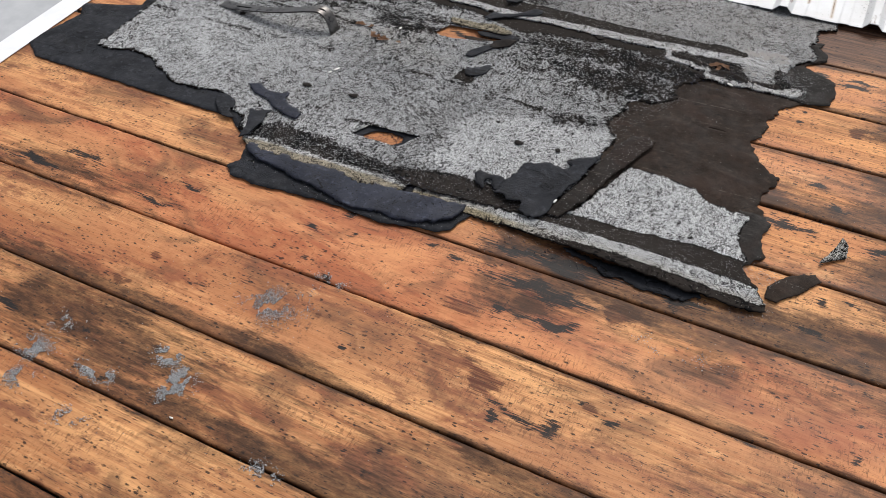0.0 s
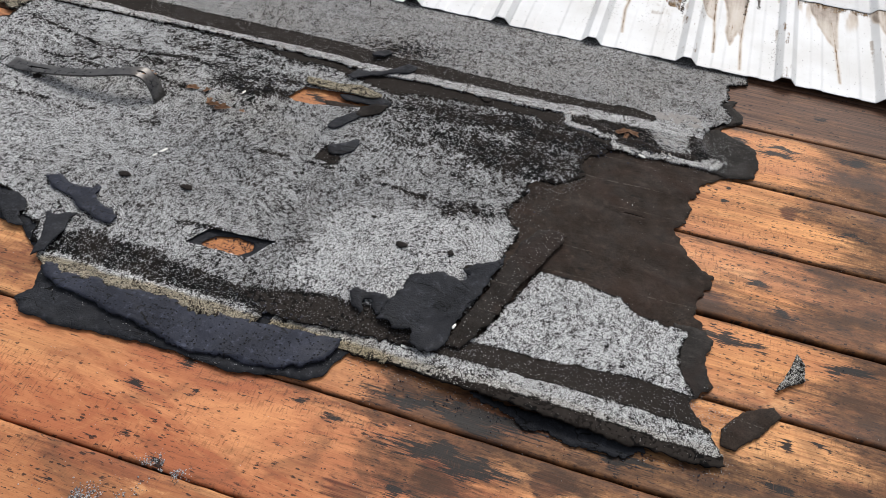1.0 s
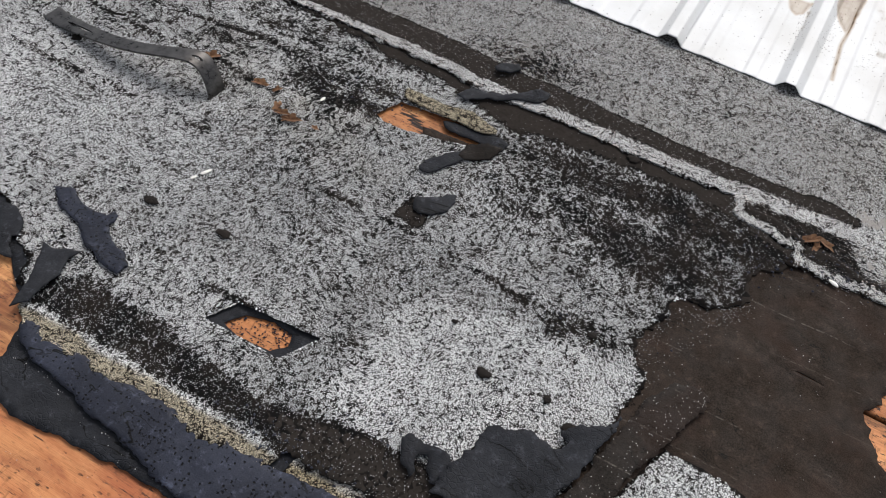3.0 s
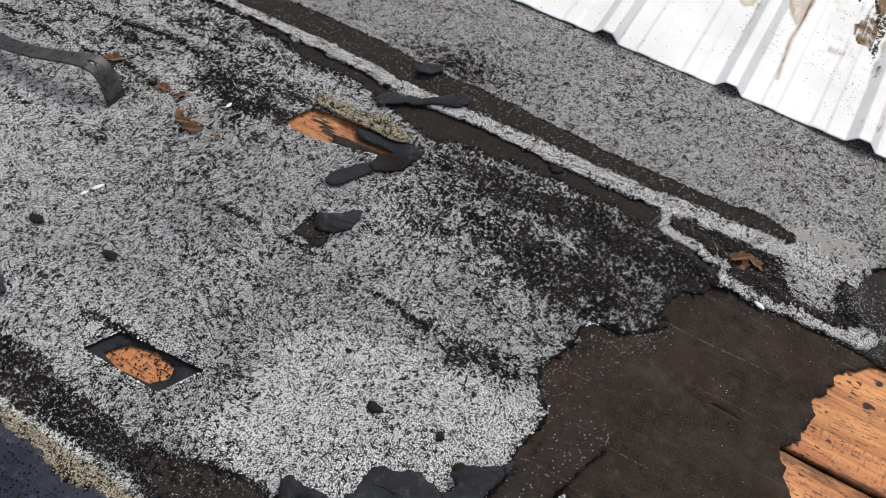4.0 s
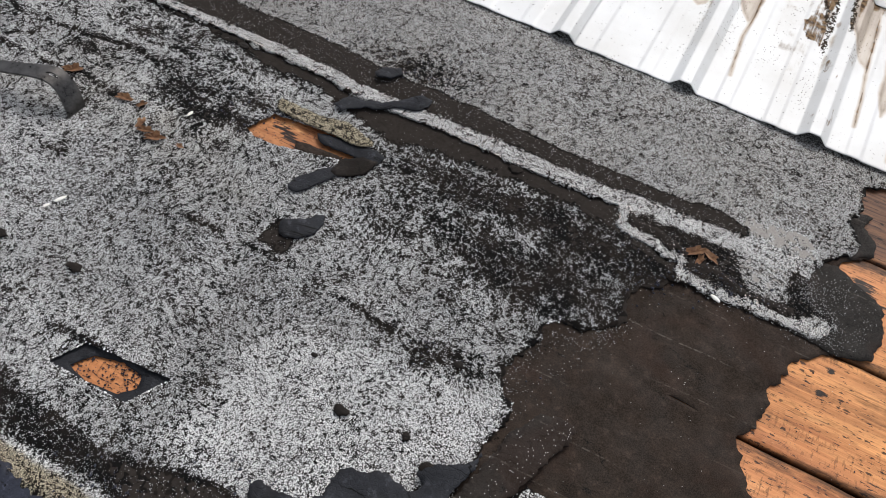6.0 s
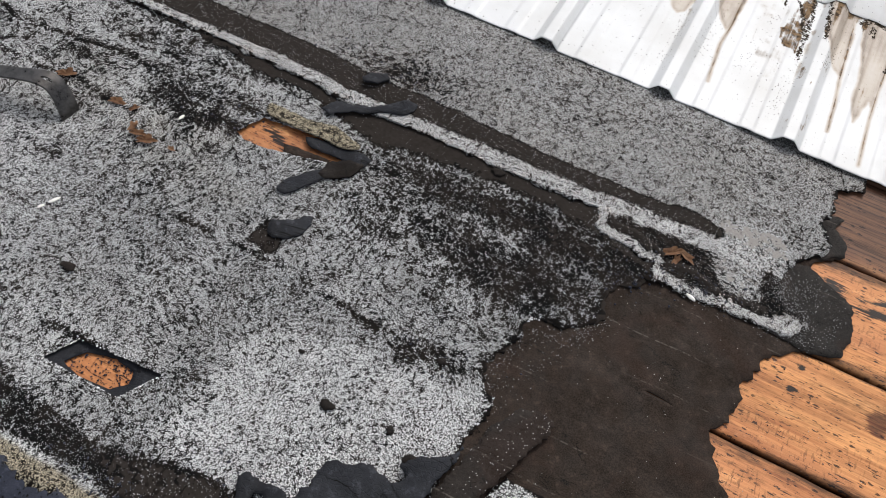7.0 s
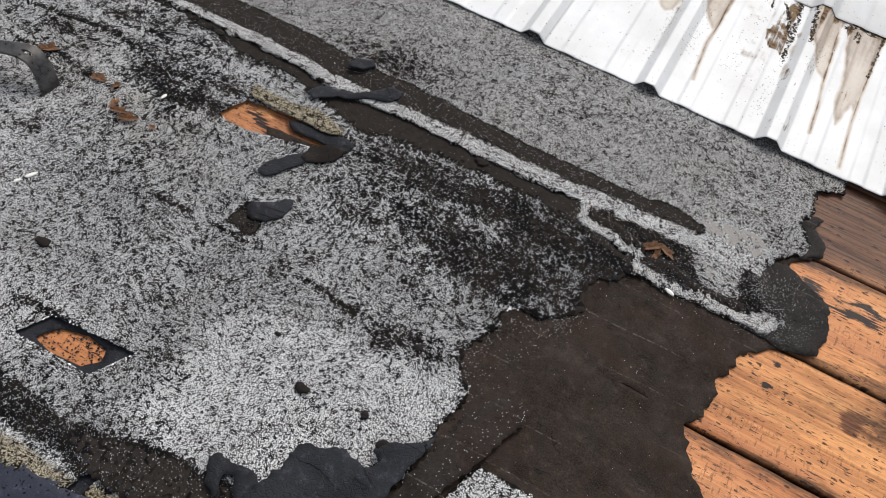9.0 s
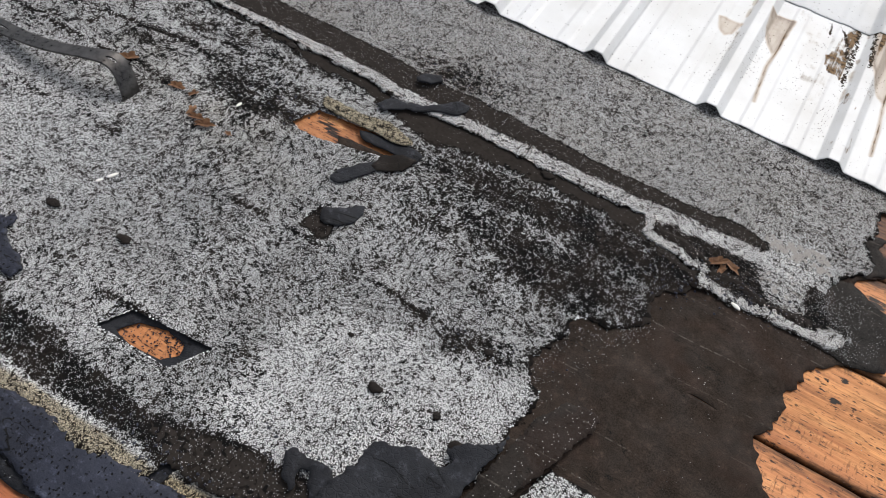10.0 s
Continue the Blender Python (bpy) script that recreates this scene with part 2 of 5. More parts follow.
    if pits:
        vor = m.cells(150)
        rnd = m.split(vor.outputs["Color"])
        uneven = m.math("MULTIPLY", m.math("SUBTRACT", m.noise(330, 3.0), 0.5), 1.2)
        pit = m.math("MULTIPLY", m.ramp(m.math("ADD", rnd[0], m.noise(20, 3.0)), 1.0, 1.1), m.ramp(m.math("ADD", uneven, vor.outputs["Distance"]), 0.40, 0.15))
        base = m.mix(pit, base, (0.003, 0.003, 0.004))
        relief = m.math("SUBTRACT", relief, pit)
    m.bump(relief, 0.002, 0.8)
    return m.done(base, m.ramp(m.noise(18, 4.0), 0.3, 0.7, rough - 0.12, rough + 0.12), spec=0.16)


def wood_material(name):
    """Old pine sheathing. Attributes: dark (black stain), red (knots, resin), dirt_shade (grime, and some shade painted
    in), grey (weathered).
    """
    m = Nodes(name)
    r = m.random()
    comb = m.tree.nodes.new("ShaderNodeCombineXYZ")
    m.put(comb.inputs[0], m.math("MULTIPLY", r, 37.0))
    m.put(comb.inputs[1], m.math("MULTIPLY", r, 91.0))
    shift = comb.outputs[0]
    wide = m.noise(1.0, 4.0, m.scaled(1.1, 7.0, 1.0, shift), warp=0.6)
    grain = m.noise(1.0, 5.0, m.scaled(3.0, 150.0, 1.0, shift), rough=0.65, warp=0.5)
    fibre = m.noise(1.0, 3.0, m.scaled(18.0, 520.0, 1.0, shift))
    base = m.mix(m.ramp(wide, 0.32, 0.66), (0.33, 0.135, 0.055), (0.76, 0.41, 0.175))
    fresh = m.attr("fresh")
    base = m.mix(m.math("MULTIPLY", fresh, 0.75), base, m.mix(m.ramp(wide, 0.35, 0.65), (0.56, 0.215, 0.076), (0.72, 0.330, 0.120)))
    worn = m.math("SUBTRACT", 1.0, m.math("MULTIPLY", fresh, 0.75))
    ringy = m.noise(1.0, 2.0, m.scaled(0.9, 30.0, 1.0, shift), warp=1.2)
    base = m.mix(m.ramp(ringy, 0.47, 0.60, 0.0, 0.35), base, (0.25, 0.085, 0.036))
    base = m.mix(m.ramp(grain, 0.50, 0.68, 0.0, 0.48), base, (0.18, 0.058, 0.026))
    base = m.mix(m.ramp(fibre, 0.5, 0.75, 0.0, 0.10), base, (0.55, 0.29, 0.13))
    rings = m.noise(1.0, 3.0, m.scaled(1.3, 95.0, 1.0, shift), rough=0.6, warp=0.9)
    base = m.mix(m.ramp(rings, 0.50, 0.60, 0.0, 0.45), base, (0.33, 0.115, 0.040))
    smudge = m.noise(1.0, 5.0, m.scaled(2.3, 6.5, 1.0, shift), rough=0.72, warp=0.5)
    base = m.mix(m.math("MULTIPLY", worn, m.ramp(smudge, 0.51, 0.64, 0.0, 0.85)), base, m.mix(m.ramp(grain, 0.4, 0.6), (0.21, 0.078, 0.036), (0.12, 0.042, 0.022)))
    rub = m.noise(1.0, 6.0, m.scaled(5.0, 13.0, 1.0, shift), rough=0.78)
    base = m.mix(m.math("MULTIPLY", worn, m.ramp(rub, 0.51, 0.62, 0.0, 0.75)), base, (0.16, 0.058, 0.032))
    base = m.mix(m.ramp(rub, 0.44, 0.32, 0.0, 0.60), base, (0.80, 0.45, 0.20))
    base = m.mix(m.attr("warm"), base, m.mix(m.ramp(smudge, 0.35, 0.6), (0.61, 0.265, 0.112), (0.36, 0.115, 0.050)))
    red = m.ramp(m.math("ADD", m.attr("red"), m.math("ADD", m.math("MULTIPLY", m.math("SUBTRACT", grain, 0.5), 1.1), m.math("MULTIPLY", m.math("SUBTRACT", rub, 0.5), 1.4))), 0.3, 0.7)
    base = m.mix(m.math("MULTIPLY", red, m.ramp(grain, 0.35, 0.62, 0.6, 0.92)), base, (0.075, 0.018, 0.010))
    cloud = m.noise(1.0, 6.0, m.scaled(3.2, 5.0, 1.0, shift), rough=0.62, warp=0.8)
    base = m.mix(m.math("MULTIPLY", worn, m.ramp(cloud, 0.51, 0.66, 0.0, 0.66)), base, m.mix(m.ramp(grain, 0.4, 0.62), (0.16, 0.075, 0.036), (0.075, 0.036, 0.021)))
    uneven = m.noise(1.0, 6.0, m.scaled(9.0, 60.0, 1.0, shift), rough=0.75)
    dirt_shade = m.ramp(m.math("ADD", m.math("MULTIPLY", m.attr("dirt_shade"), 0.7), m.math("MULTIPLY", m.math("SUBTRACT", uneven, 0.5), 1.7)), 0.22, 0.72)
    base = m.mix(m.math("MULTIPLY", dirt_shade, m.ramp(rub, 0.35, 0.6, 0.55, 0.95)), base, m.mix(rub, (0.075, 0.032, 0.014), (0.022, 0.012, 0.007)))
    grey = m.math("MULTIPLY", m.attr("grey"), m.ramp(uneven, 0.2, 0.6, 0.7, 1.0))
    base = m.mix(grey, base, m.mix(m.ramp(grain, 0.4, 0.65), (0.125, 0.062, 0.038), (0.042, 0.024, 0.017)))
    marks = m.noise(1.0, 6.0, m.scaled(15.0, 190.0, 1.0, shift), rough=0.72)
    dark = m.math("ADD", m.math("MULTIPLY", m.attr("dark"), 0.56), m.math("MULTIPLY", m.math("SUBTRACT", marks, 0.5), 2.0))
    dark = m.ramp(dark, 0.19, 0.31)
    base = m.mix(m.math("MULTIPLY", dark, 0.98), base, (0.013, 0.0115, 0.011))
    vor = m.cells(1.0, m.scaled(64.0, 150.0, 1.0, shift))
    rnd = m.split(vor.outputs["Color"])
    gate = m.math("MULTIPLY", m.ramp(rnd[0], 0.70, 0.74), m.ramp(m.math("ADD", m.noise(7, 4.0, rough=0.65), m.math("MULTIPLY", fresh, 0.05)), 0.43, 0.54))
    ragged_edge = m.math("MULTIPLY", m.math("SUBTRACT", m.noise(1.0, 4.0, m.scaled(130.0, 300.0), rough=0.7), 0.5), 1.3)
    dot = m.math("MULTIPLY", gate, m.ramp(m.math("ADD", ragged_edge, m.math("SUBTRACT", vor.outputs["Distance"], m.math("MULTIPLY", rnd[1], 0.36))), 0.14, 0.02))
    base = m.mix(m.math("MULTIPLY", dot, 0.88), base, (0.012, 0.008, 0.007))
    ticks = m.ramp(m.noise(1.0, 3.0, m.scaled(190.0, 42.0, 1.0, shift), rough=0.6), 0.54, 0.62)
    ticks = m.math("MULTIPLY", ticks, m.ramp(m.noise(1.0, 4.0, m.scaled(4.0, 9.0, 1.0, shift)), 0.46, 0.62, 0.05, 0.5))
    base = m.mix(m.math("MINIMUM", 0.6, m.math("MULTIPLY", ticks, m.ramp(fresh, 0.0, 1.0, 1.0, 1.1))), base, (0.09, 0.04, 0.02))
    speck = m.ramp(m.noise(1.0, 3.0, m.scaled(48.0, 190.0, 1.0, shift), rough=0.6), 0.60, 0.66)
    speck = m.math("MULTIPLY", speck, m.math("MAXIMUM", m.ramp(m.noise(6, 3.0), 0.38, 0.58, 0.2, 0.95), m.math("MULTIPLY", fresh, m.ramp(m.noise(9, 3.0), 0.35, 0.5))))
    base = m.mix(speck, base, (0.03, 0.018, 0.014))
    m.bump(m.math("ADD", m.math("MULTIPLY", grain, 0.7), m.math("MULTIPLY", fibre, 0.35)), 0.0016, 0.6)
    return m.done(base, m.ramp(wide, 0.3, 0.7, 0.48, 0.66), spec=0.20)


def painted_metal(name):
    """White painted steel. Attributes: rust, grime, smear (dried run-off), soot (black dirt), speck (how many black dots)."""
    m = Nodes(name)
    base = m.mix(m.ramp(m.noise(5, 5.0), 0.35, 0.7), (0.62, 0.63, 0.64), (0.53, 0.53, 0.525))
    fleck = m.cells(230)
    rnd = m.split(fleck.outputs["Color"])
    many = m.math("ADD", m.math("MULTIPLY", m.attr("grime"), 0.12), m.math("MULTIPLY", m.attr("speck"), 0.30))
    small = m.math("ADD", fleck.outputs["Distance"], m.math("MULTIPLY", rnd[1], 0.20))
    dot = m.math("MULTIPLY", m.ramp(m.math("ADD", rnd[0], many), 0.987, 0.992), m.ramp(small, 0.48, 0.34))
    rough = m.math("ADD", m.math("MULTIPLY", m.noise(45, 6.0, rough=0.72), 0.4), m.math("MULTIPLY", m.noise(1.0, 5.0, m.scaled(75.0, 4.0), rough=0.7), 0.6))
    grime = m.ramp(m.math("ADD", m.attr("grime"), m.math("MULTIPLY", m.math("SUBTRACT", rough, 0.5), 2.6)), 0.25, 0.85)
    base = m.mix(m.ramp(m.attr("grime"), 0.1, 0.9, 0.0, 0.35), base, (0.42, 0.39, 0.34))
    tint = m.math("MULTIPLY", m.attr("smear"), m.ramp(rough, 0.3, 0.65, 0.75, 1.0))
    base = m.mix(m.ramp(tint, 0.0, 0.75), base, (0.42, 0.36, 0.30))
    base = m.mix(m.ramp(tint, 0.60, 1.25), base, m.mix(m.noise(30, 4.0), (0.22, 0.165, 0.12), (0.11, 0.075, 0.05)))
    base = m.mix(m.math("MULTIPLY", grime, 0.55), base, m.mix(m.ramp(rough, 0.4, 0.6), (0.38, 0.32, 0.25), (0.17, 0.12, 0.08)))
    rust = m.ramp(m.math("ADD", m.attr("rust"), m.math("MULTIPLY", m.math("SUBTRACT", rough, 0.5), 2.2)), 0.4, 0.75)
    base = m.mix(rust, base, m.mix(m.ramp(m.noise(90, 5.0), 0.38, 0.6), (0.055, 0.037, 0.024), (0.20, 0.135, 0.08)))
    soot = m.ramp(m.math("ADD", m.math("MULTIPLY", m.attr("soot"), 0.62), m.math("MULTIPLY", m.math("SUBTRACT", m.noise(150, 5.0, rough=0.75), 0.5), 2.4)), 0.34, 0.48)
    base = m.mix(soot, base, m.mix(m.noise(60, 3.0), (0.012, 0.010, 0.008), (0.05, 0.036, 0.024)))
    base = m.mix(dot, base, (0.04, 0.034, 0.03))
    m.bump(m.noise(8, 3.0), 0.003, 0.25)
    dirty = m.math("MAXIMUM", m.math("MAXIMUM", soot, rust), dot)
    return m.done(base, m.math("MAXIMUM", m.ramp(grime, 0, 1, 0.42, 0.85), m.math("MULTIPLY", dirty, 0.95)), spec=m.ramp(dirty, 0, 1, 0.45, 0.05))


def plain(name, a, b, scale, rough, metal=0.0, bump=0.0005):
    m = Nodes(name)
    n = m.noise(scale, 5.0, rough=0.65)
    m.bump(n, bump, 0.8)
    return m.done(m.mix(m.ramp(n, 0.3, 0.7), a, b), m.ramp(n, 0.3, 0.7, rough - 0.08, rough + 0.08), metal)


GRANULES = granule_material("mineral_granules")
STONES = stone_material("granule_stones")
BLACK_FELT = felt_material("black_felt", (0.0115, 0.0122, 0.0148), (0.025, 0.0265, 0.0315), 0.78, False)
BROWN_FELT = felt_material("brown_felt", (0.013, 0.009, 0.0068), (0.030, 0.0215, 0.0165), 0.86)
DARK_FELT = felt_material("dark_brown_felt", (0.008, 0.0064, 0.0054), (0.017, 0.0135, 0.0115), 0.8, False)
GREY_FELT = felt_material("grey_felt", (0.0135, 0.012, 0.011), (0.028, 0.025, 0.0228), 0.88)
SPECKLED = felt_material("speckled_asphalt", (0.009, 0.0074, 0.0062), (0.022, 0.0182, 0.0158), 0.9, grit=0.91)
ASPHALT = felt_material("asphalt_layer", (0.016, 0.018, 0.027), (0.032, 0.036, 0.053), 0.55, False, True)
WOOD = wood_material("pine_boards")
METAL = painted_metal("white_painted_steel")
TRIM = plain("white_trim_paint", (0.80, 0.81, 0.83), (0.72, 0.73, 0.75), 12, 0.4)
STEEL = plain("worn_tool_steel", (0.050, 0.047, 0.045), (0.120, 0.114, 0.110), 40, 0.33, 1.0)
ATTIC_DARK = plain("attic_dark_backing", (0.006, 0.005, 0.004), (0.012, 0.009, 0.007), 6, 0.9)
CONCRETE = plain("pale_concrete", (0.36, 0.37, 0.385), (0.44, 0.45, 0.46), 3, 0.85)
LEAF = plain("dry_leaf", (0.13, 0.058, 0.026), (0.32, 0.17, 0.085), 90, 0.7)
PEBBLE = plain("white_fleck", (0.68, 0.66, 0.60), (0.80, 0.79, 0.76), 200, 0.6)
ISLAND = Nodes("loose_grains")
isl = ISLAND.tree.nodes.new("ShaderNodeNewGeometry").outputs["Random Per Island"]
GRAINS = ISLAND.done(ISLAND.mix(ISLAND.ramp(isl, 0.1, 0.95), (0.06, 0.06, 0.064), (0.50, 0.50, 0.50)), 0.8)

# ---- the roof deck: pine boards over a near-black block for the attic's shade ----
WEST, EAST = -1.90, 2.9
GAPS = [-3.10, -2.845, -2.59, -2.34, -2.09, -1.84, -1.59, -1.345, -1.097, -0.826, -0.555, -0.298, -0.062, 0.196, 0.446, 0.697, 0.945, 1.19, 1.44]
# knots and stains: x, y, radius along, radius across
KNOTS = [(-0.27, -0.925, 0.022, 0.012), (0.05, -0.745, 0.045, 0.028), (0.70, -0.66, 0.05, 0.02), (-0.82, -1.045, 0.04, 0.014), (0.18, -0.93, 0.05, 0.03),
         (0.42, -0.612, 0.03, 0.05), (0.43, -0.90, 0.03, 0.02), (0.79, 0.075, 0.03, 0.014), (0.84, -0.005, 0.02, 0.012), (1.01, 0.646, 0.05, 0.02),
         (0.68, -0.005, 0.05, 0.03), (-0.78, -0.935, 0.02, 0.01), (0.85, 0.36, 0.03, 0.02), (0.2, -0.66, 0.05, 0.03)]
STAINS = [(-1.38, -0.775, 0.10, 0.016), (-1.25, -0.70, 0.08, 0.012), (-0.93, -0.772, 0.05, 0.012), (-0.865, -0.675, 0.035, 0.009), (0.20, -0.612, 0.12, 0.024),
          (0.14, -0.717, 0.03, 0.02), (0.27, -0.706, 0.09, 0.013), (0.10, -0.521, 0.09, 0.016), (0.99, -0.114, 0.06, 0.016), (0.37, -0.98, 0.016, 0.022),
          (0.30, -0.985, 0.08, 0.008), (0.25, -0.50, 0.12, 0.016), (0.52, -0.50, 0.08, 0.02), (0.85, -0.47, 0.06, 0.012), (-1.02, -1.235, 0.03, 0.012),
          (0.74, -0.12, 0.08, 0.012), (0.80, 0.60, 0.07, 0.012), (0.70, 0.63, 0.03, 0.02), (-0.45, -0.66, 0.03, 0.01), (0.45, -0.44, 0.09, 0.03),
          (0.786, 0.074, 0.024, 0.011), (0.844, 0.003, 0.018, 0.011), (1.011, 0.644, 0.036, 0.013), (0.906, 0.82, 0.016, 0.010), (0.20, -0.524, 0.13, 0.012), (0.24, -0.622, 0.13, 0.020), (0.81, 0.627, 0.05, 0.008), (1.0, 0.325, 0.05, 0.010)]


spots = np.random.RandomState(77)
for _ in range(9):
    STAINS.append((spots.uniform(0.62, 1.3), spots.uniform(-0.55, 0.66), spots.uniform(0.008, 0.020), spots.uniform(0.004, 0.008)))
for _ in range(50):
    STAINS.append((spots.uniform(-1.6, 1.2), spots.uniform(-1.55, -0.5), spots.uniform(0.008, 0.020), spots.uniform(0.004, 0.009)))

for _ in range(7):
    STAINS.append((spots.uniform(-0.53, -0.40), spots.uniform(0.34, 0.40), spots.uniform(0.008, 0.018), spots.uniform(0.005, 0.008)))

# bare wood seen through the holes in the roofing
CUT_WOOD = [(-0.56, -0.29), (-0.53, -0.21), (-0.34, -0.195), (-0.38, -0.29)]
SLOT_WOOD = [(-0.59, 0.30), (-0.58, 0.42), (-0.28, 0.44), (-0.28, 0.35)]

# how reddish each board is, from the eave up
WARM = [0.2, 0.3, 0.1, 0.3, 0.2, 0.1, 0.05, 0.25, 0.35, 0.72, 0.3, 0.35, 0.3, 0.15, 0.25, 0.2, 0.2, 0.2]


def blobs(spots, x, y):
    out = np.zeros_like(x)
    for cx, cy, rx, ry in spots:
        out = np.maximum(out, np.exp(-(((x - cx) / rx) ** 2 + ((y - cy) / ry) ** 2)))
    return out


def board(y0, y1, parent, n):
    """One sheathing board with eased edges, cupped and uneven."""
    fine = -1.7 < y0 < 1.0
    xs = np.arange(WEST, 1.7, 0.009) if fine else np.linspace(WEST, 1.7, 40)
    xs = np.r_[xs, np.linspace(1.72, EAST, 12)]
    rng = np.random.RandomState(40 + n)
    gap = 0.0016 + 0.0016 * rng.rand()
    w0, w1 = y0 + gap + 0.0035 * (abs(y0 + 0.062) < 0.01), y1 - gap - 0.0030 * (abs(y1 + 0.062) < 0.01)
    across = np.linspace(w0 + 0.009, w1 - 0.009, 32 if fine else 6)
    ys = np.r_[w0, w0, w0 + 0.0012, w0 + 0.004, across, w1 - 0.004, w1 - 0.0012, w1, w1]
    base = np.r_[-0.019, -0.006, -0.0030, -0.0008, np.zeros(len(across)), -0.0008, -0.0030, -0.006, -0.019]
    gx, gy = np.meshgrid(xs, ys, indexing="ij")
    wob = (vnoise(gx, gy * 0 + n, 1.5, 60 + n, 2) - 0.5) * 0.0030
    edge = np.minimum(gy - w0, w1 - gy) < 0.002
    gy2 = gy + np.where(edge, wob + (vnoise(gx, gy * 0 + n, 30, 80 + n, 2) - 0.5) * 0.0025, 0)
    mid = (gy - (w0 + w1) / 2) / (w1 - w0)
    gz = base[None, :] + (0.0010 * (1 - 4 * mid * mid) * (rng.rand() - 0.3) + (vnoise(gx, gy, 9, 33, 2) - 0.5) * 0.0010 - 0.001) * (base[None, :] > -0.01)
    nx, ny = gx.shape
    idx = np.arange(nx * ny).reshape(nx, ny)
    a, b, c, d = idx[:-1, :-1].ravel(), idx[1:, :-1].ravel(), idx[1:, 1:].ravel(), idx[:-1, 1:].ravel()
    faces = [tuple(f) for f in np.c_[a, b, c, d].tolist()]
    faces += [tuple(idx[i + 1, k] if s else idx[i, k] for k, s in ((0, 0), (ny - 1, 0), (ny - 1, 1), (0, 1))) for i in range(nx - 1)]
    faces += [tuple(idx[0, :].tolist()), tuple(idx[-1, ::-1].tolist())]
    x, y = gx.ravel(), gy.ravel()
    low, high = y - w0, w1 - y
    dirt_shade = 1.2 * np.exp(-high / (0.008 + 0.05 * step(0.45, 0.75, vnoise(x, y * 0 + n, 1.7, 7 + n, 2)))) + 1.2 * np.exp(-low / (0.008 + 0.06 * step(0.45, 0.75, vnoise(x, y * 0 + n, 1.4, 17 + n, 2)))) + 0.46 * step(0.46, 0.74, vnoise(x, y * 4, 2.0, 90 + n, 3))
    dirt_shade = dirt_shade + 0.6 * region([(0.05, -0.56), (1.7, -0.56), (1.7, -0.40), (0.05, -0.42)], x, y, 0.03, 0.03)
    # grime; the blobs near x 1.1 also paint shade onto the eastern boards
    dirt_shade = dirt_shade + 0.55 * blobs([(0.15, -1.22, 0.40, 0.09), (-0.55, -1.22, 0.35, 0.06), (-0.95, -1.20, 0.32, 0.10), (-0.75, -1.24, 0.3, 0.06), (0.30, -1.00, 0.20, 0.05), (-0.35, -1.06, 0.25, 0.03), (0.9, 0.15, 0.2, 0.05), (0.95, -0.02, 0.15, 0.05), (-0.30, -1.305, 0.55, 0.03), (0.35, -1.15, 0.45, 0.06), (0.1, -1.30, 0.3, 0.05), (0.75, -0.95, 0.2, 0.05), (-1.3, -0.75, 0.3, 0.04), (0.25, -0.66, 0.32, 0.08), (1.15, -0.25, 0.22, 0.14), (1.2, -0.62, 0.3, 0.07), (0.32, -0.88, 0.22, 0.05), (0.62, -0.80, 0.2, 0.03), (0.70, -1.0, 0.2, 0.06), (0.0, -1.16, 0.35, 0.06), (0.45, -1.25, 0.3, 0.08), (-0.75, -1.13, 0.3, 0.04), (0.05, -0.96, 0.12, 0.05), (0.62, -0.70, 0.10, 0.04), (1.1, 0.10, 0.14, 0.16), (1.05, -0.47, 0.25, 0.08), (0.45, -0.74, 0.2, 0.05), (0.95, 0.38, 0.15, 0.04), (1.0, 0.5, 0.25, 0.05)], x, y)
    dirt_shade = dirt_shade * (1 - 0.35 * step(-0.3, -0.9, x)) * (0.55 if -1.6 < y0 < -1.5 else 1.0)
    grey = step(0.66, 0.74, y + 0.05 * (vnoise(x, y, 6, 3) - 0.5)) + 0.0 * x
    wx, wy = x + 0.07 * (vnoise(x, y, 17, 301, 3) - 0.5), y + 0.045 * (vnoise(x, y, 21, 305, 3) - 0.5)
    dirt_shade = dirt_shade * (1 - 0.5 * region([(-0.85, -0.9), (-0.05, -0.9), (-0.05, -0.57), (-0.85, -0.57)], x, y, 0.08, 0.06, 12))
    # eastern boards darkened further, dirt and shade together in the colour
    dirt_shade = dirt_shade + 0.80 * step(0.84, 1.08, x + 0.12 * (vnoise(x, y * 2, 4, 13, 2) - 0.5)) * step(-0.5, -0.3, y) * (0.5 + vnoise(x * 0.5, y * 3, 5, 14, 3))
    dirt_shade = dirt_shade * (1 - 0.7 * blobs([(-0.45, -0.95, 0.45, 0.10)], x, y)) + 0.65 * blobs([(-0.80, -1.20, 0.40, 0.09), (-0.40, -1.30, 0.60, 0.05), (0.15, -0.69, 0.12, 0.05), (-0.60, -1.08, 0.35, 0.03)], x, y)
    bare = np.zeros_like(x)
    for hole in (CUT_WOOD, SLOT_WOOD):
        bare = np.maximum(bare, inside(hole, x, y) * (1.0 if hole is CUT_WOOD else 0.45))
    # second term: grime below the lifted edge, with its shadow line coloured in
    dirt_shade = dirt_shade * (1 - 0.85 * bare) + 0.7 * region([(0.0, -0.56), (0.75, -0.56), (0.75, -0.44), (0.0, -0.43)], x, y, 0.03, 0.04, 8)
    fresh = np.maximum(bare, step(0.50, 0.60, x) * step(-0.45, -0.2, y) * step(1.25, 0.85, x) * step(0.72, 0.64, y))
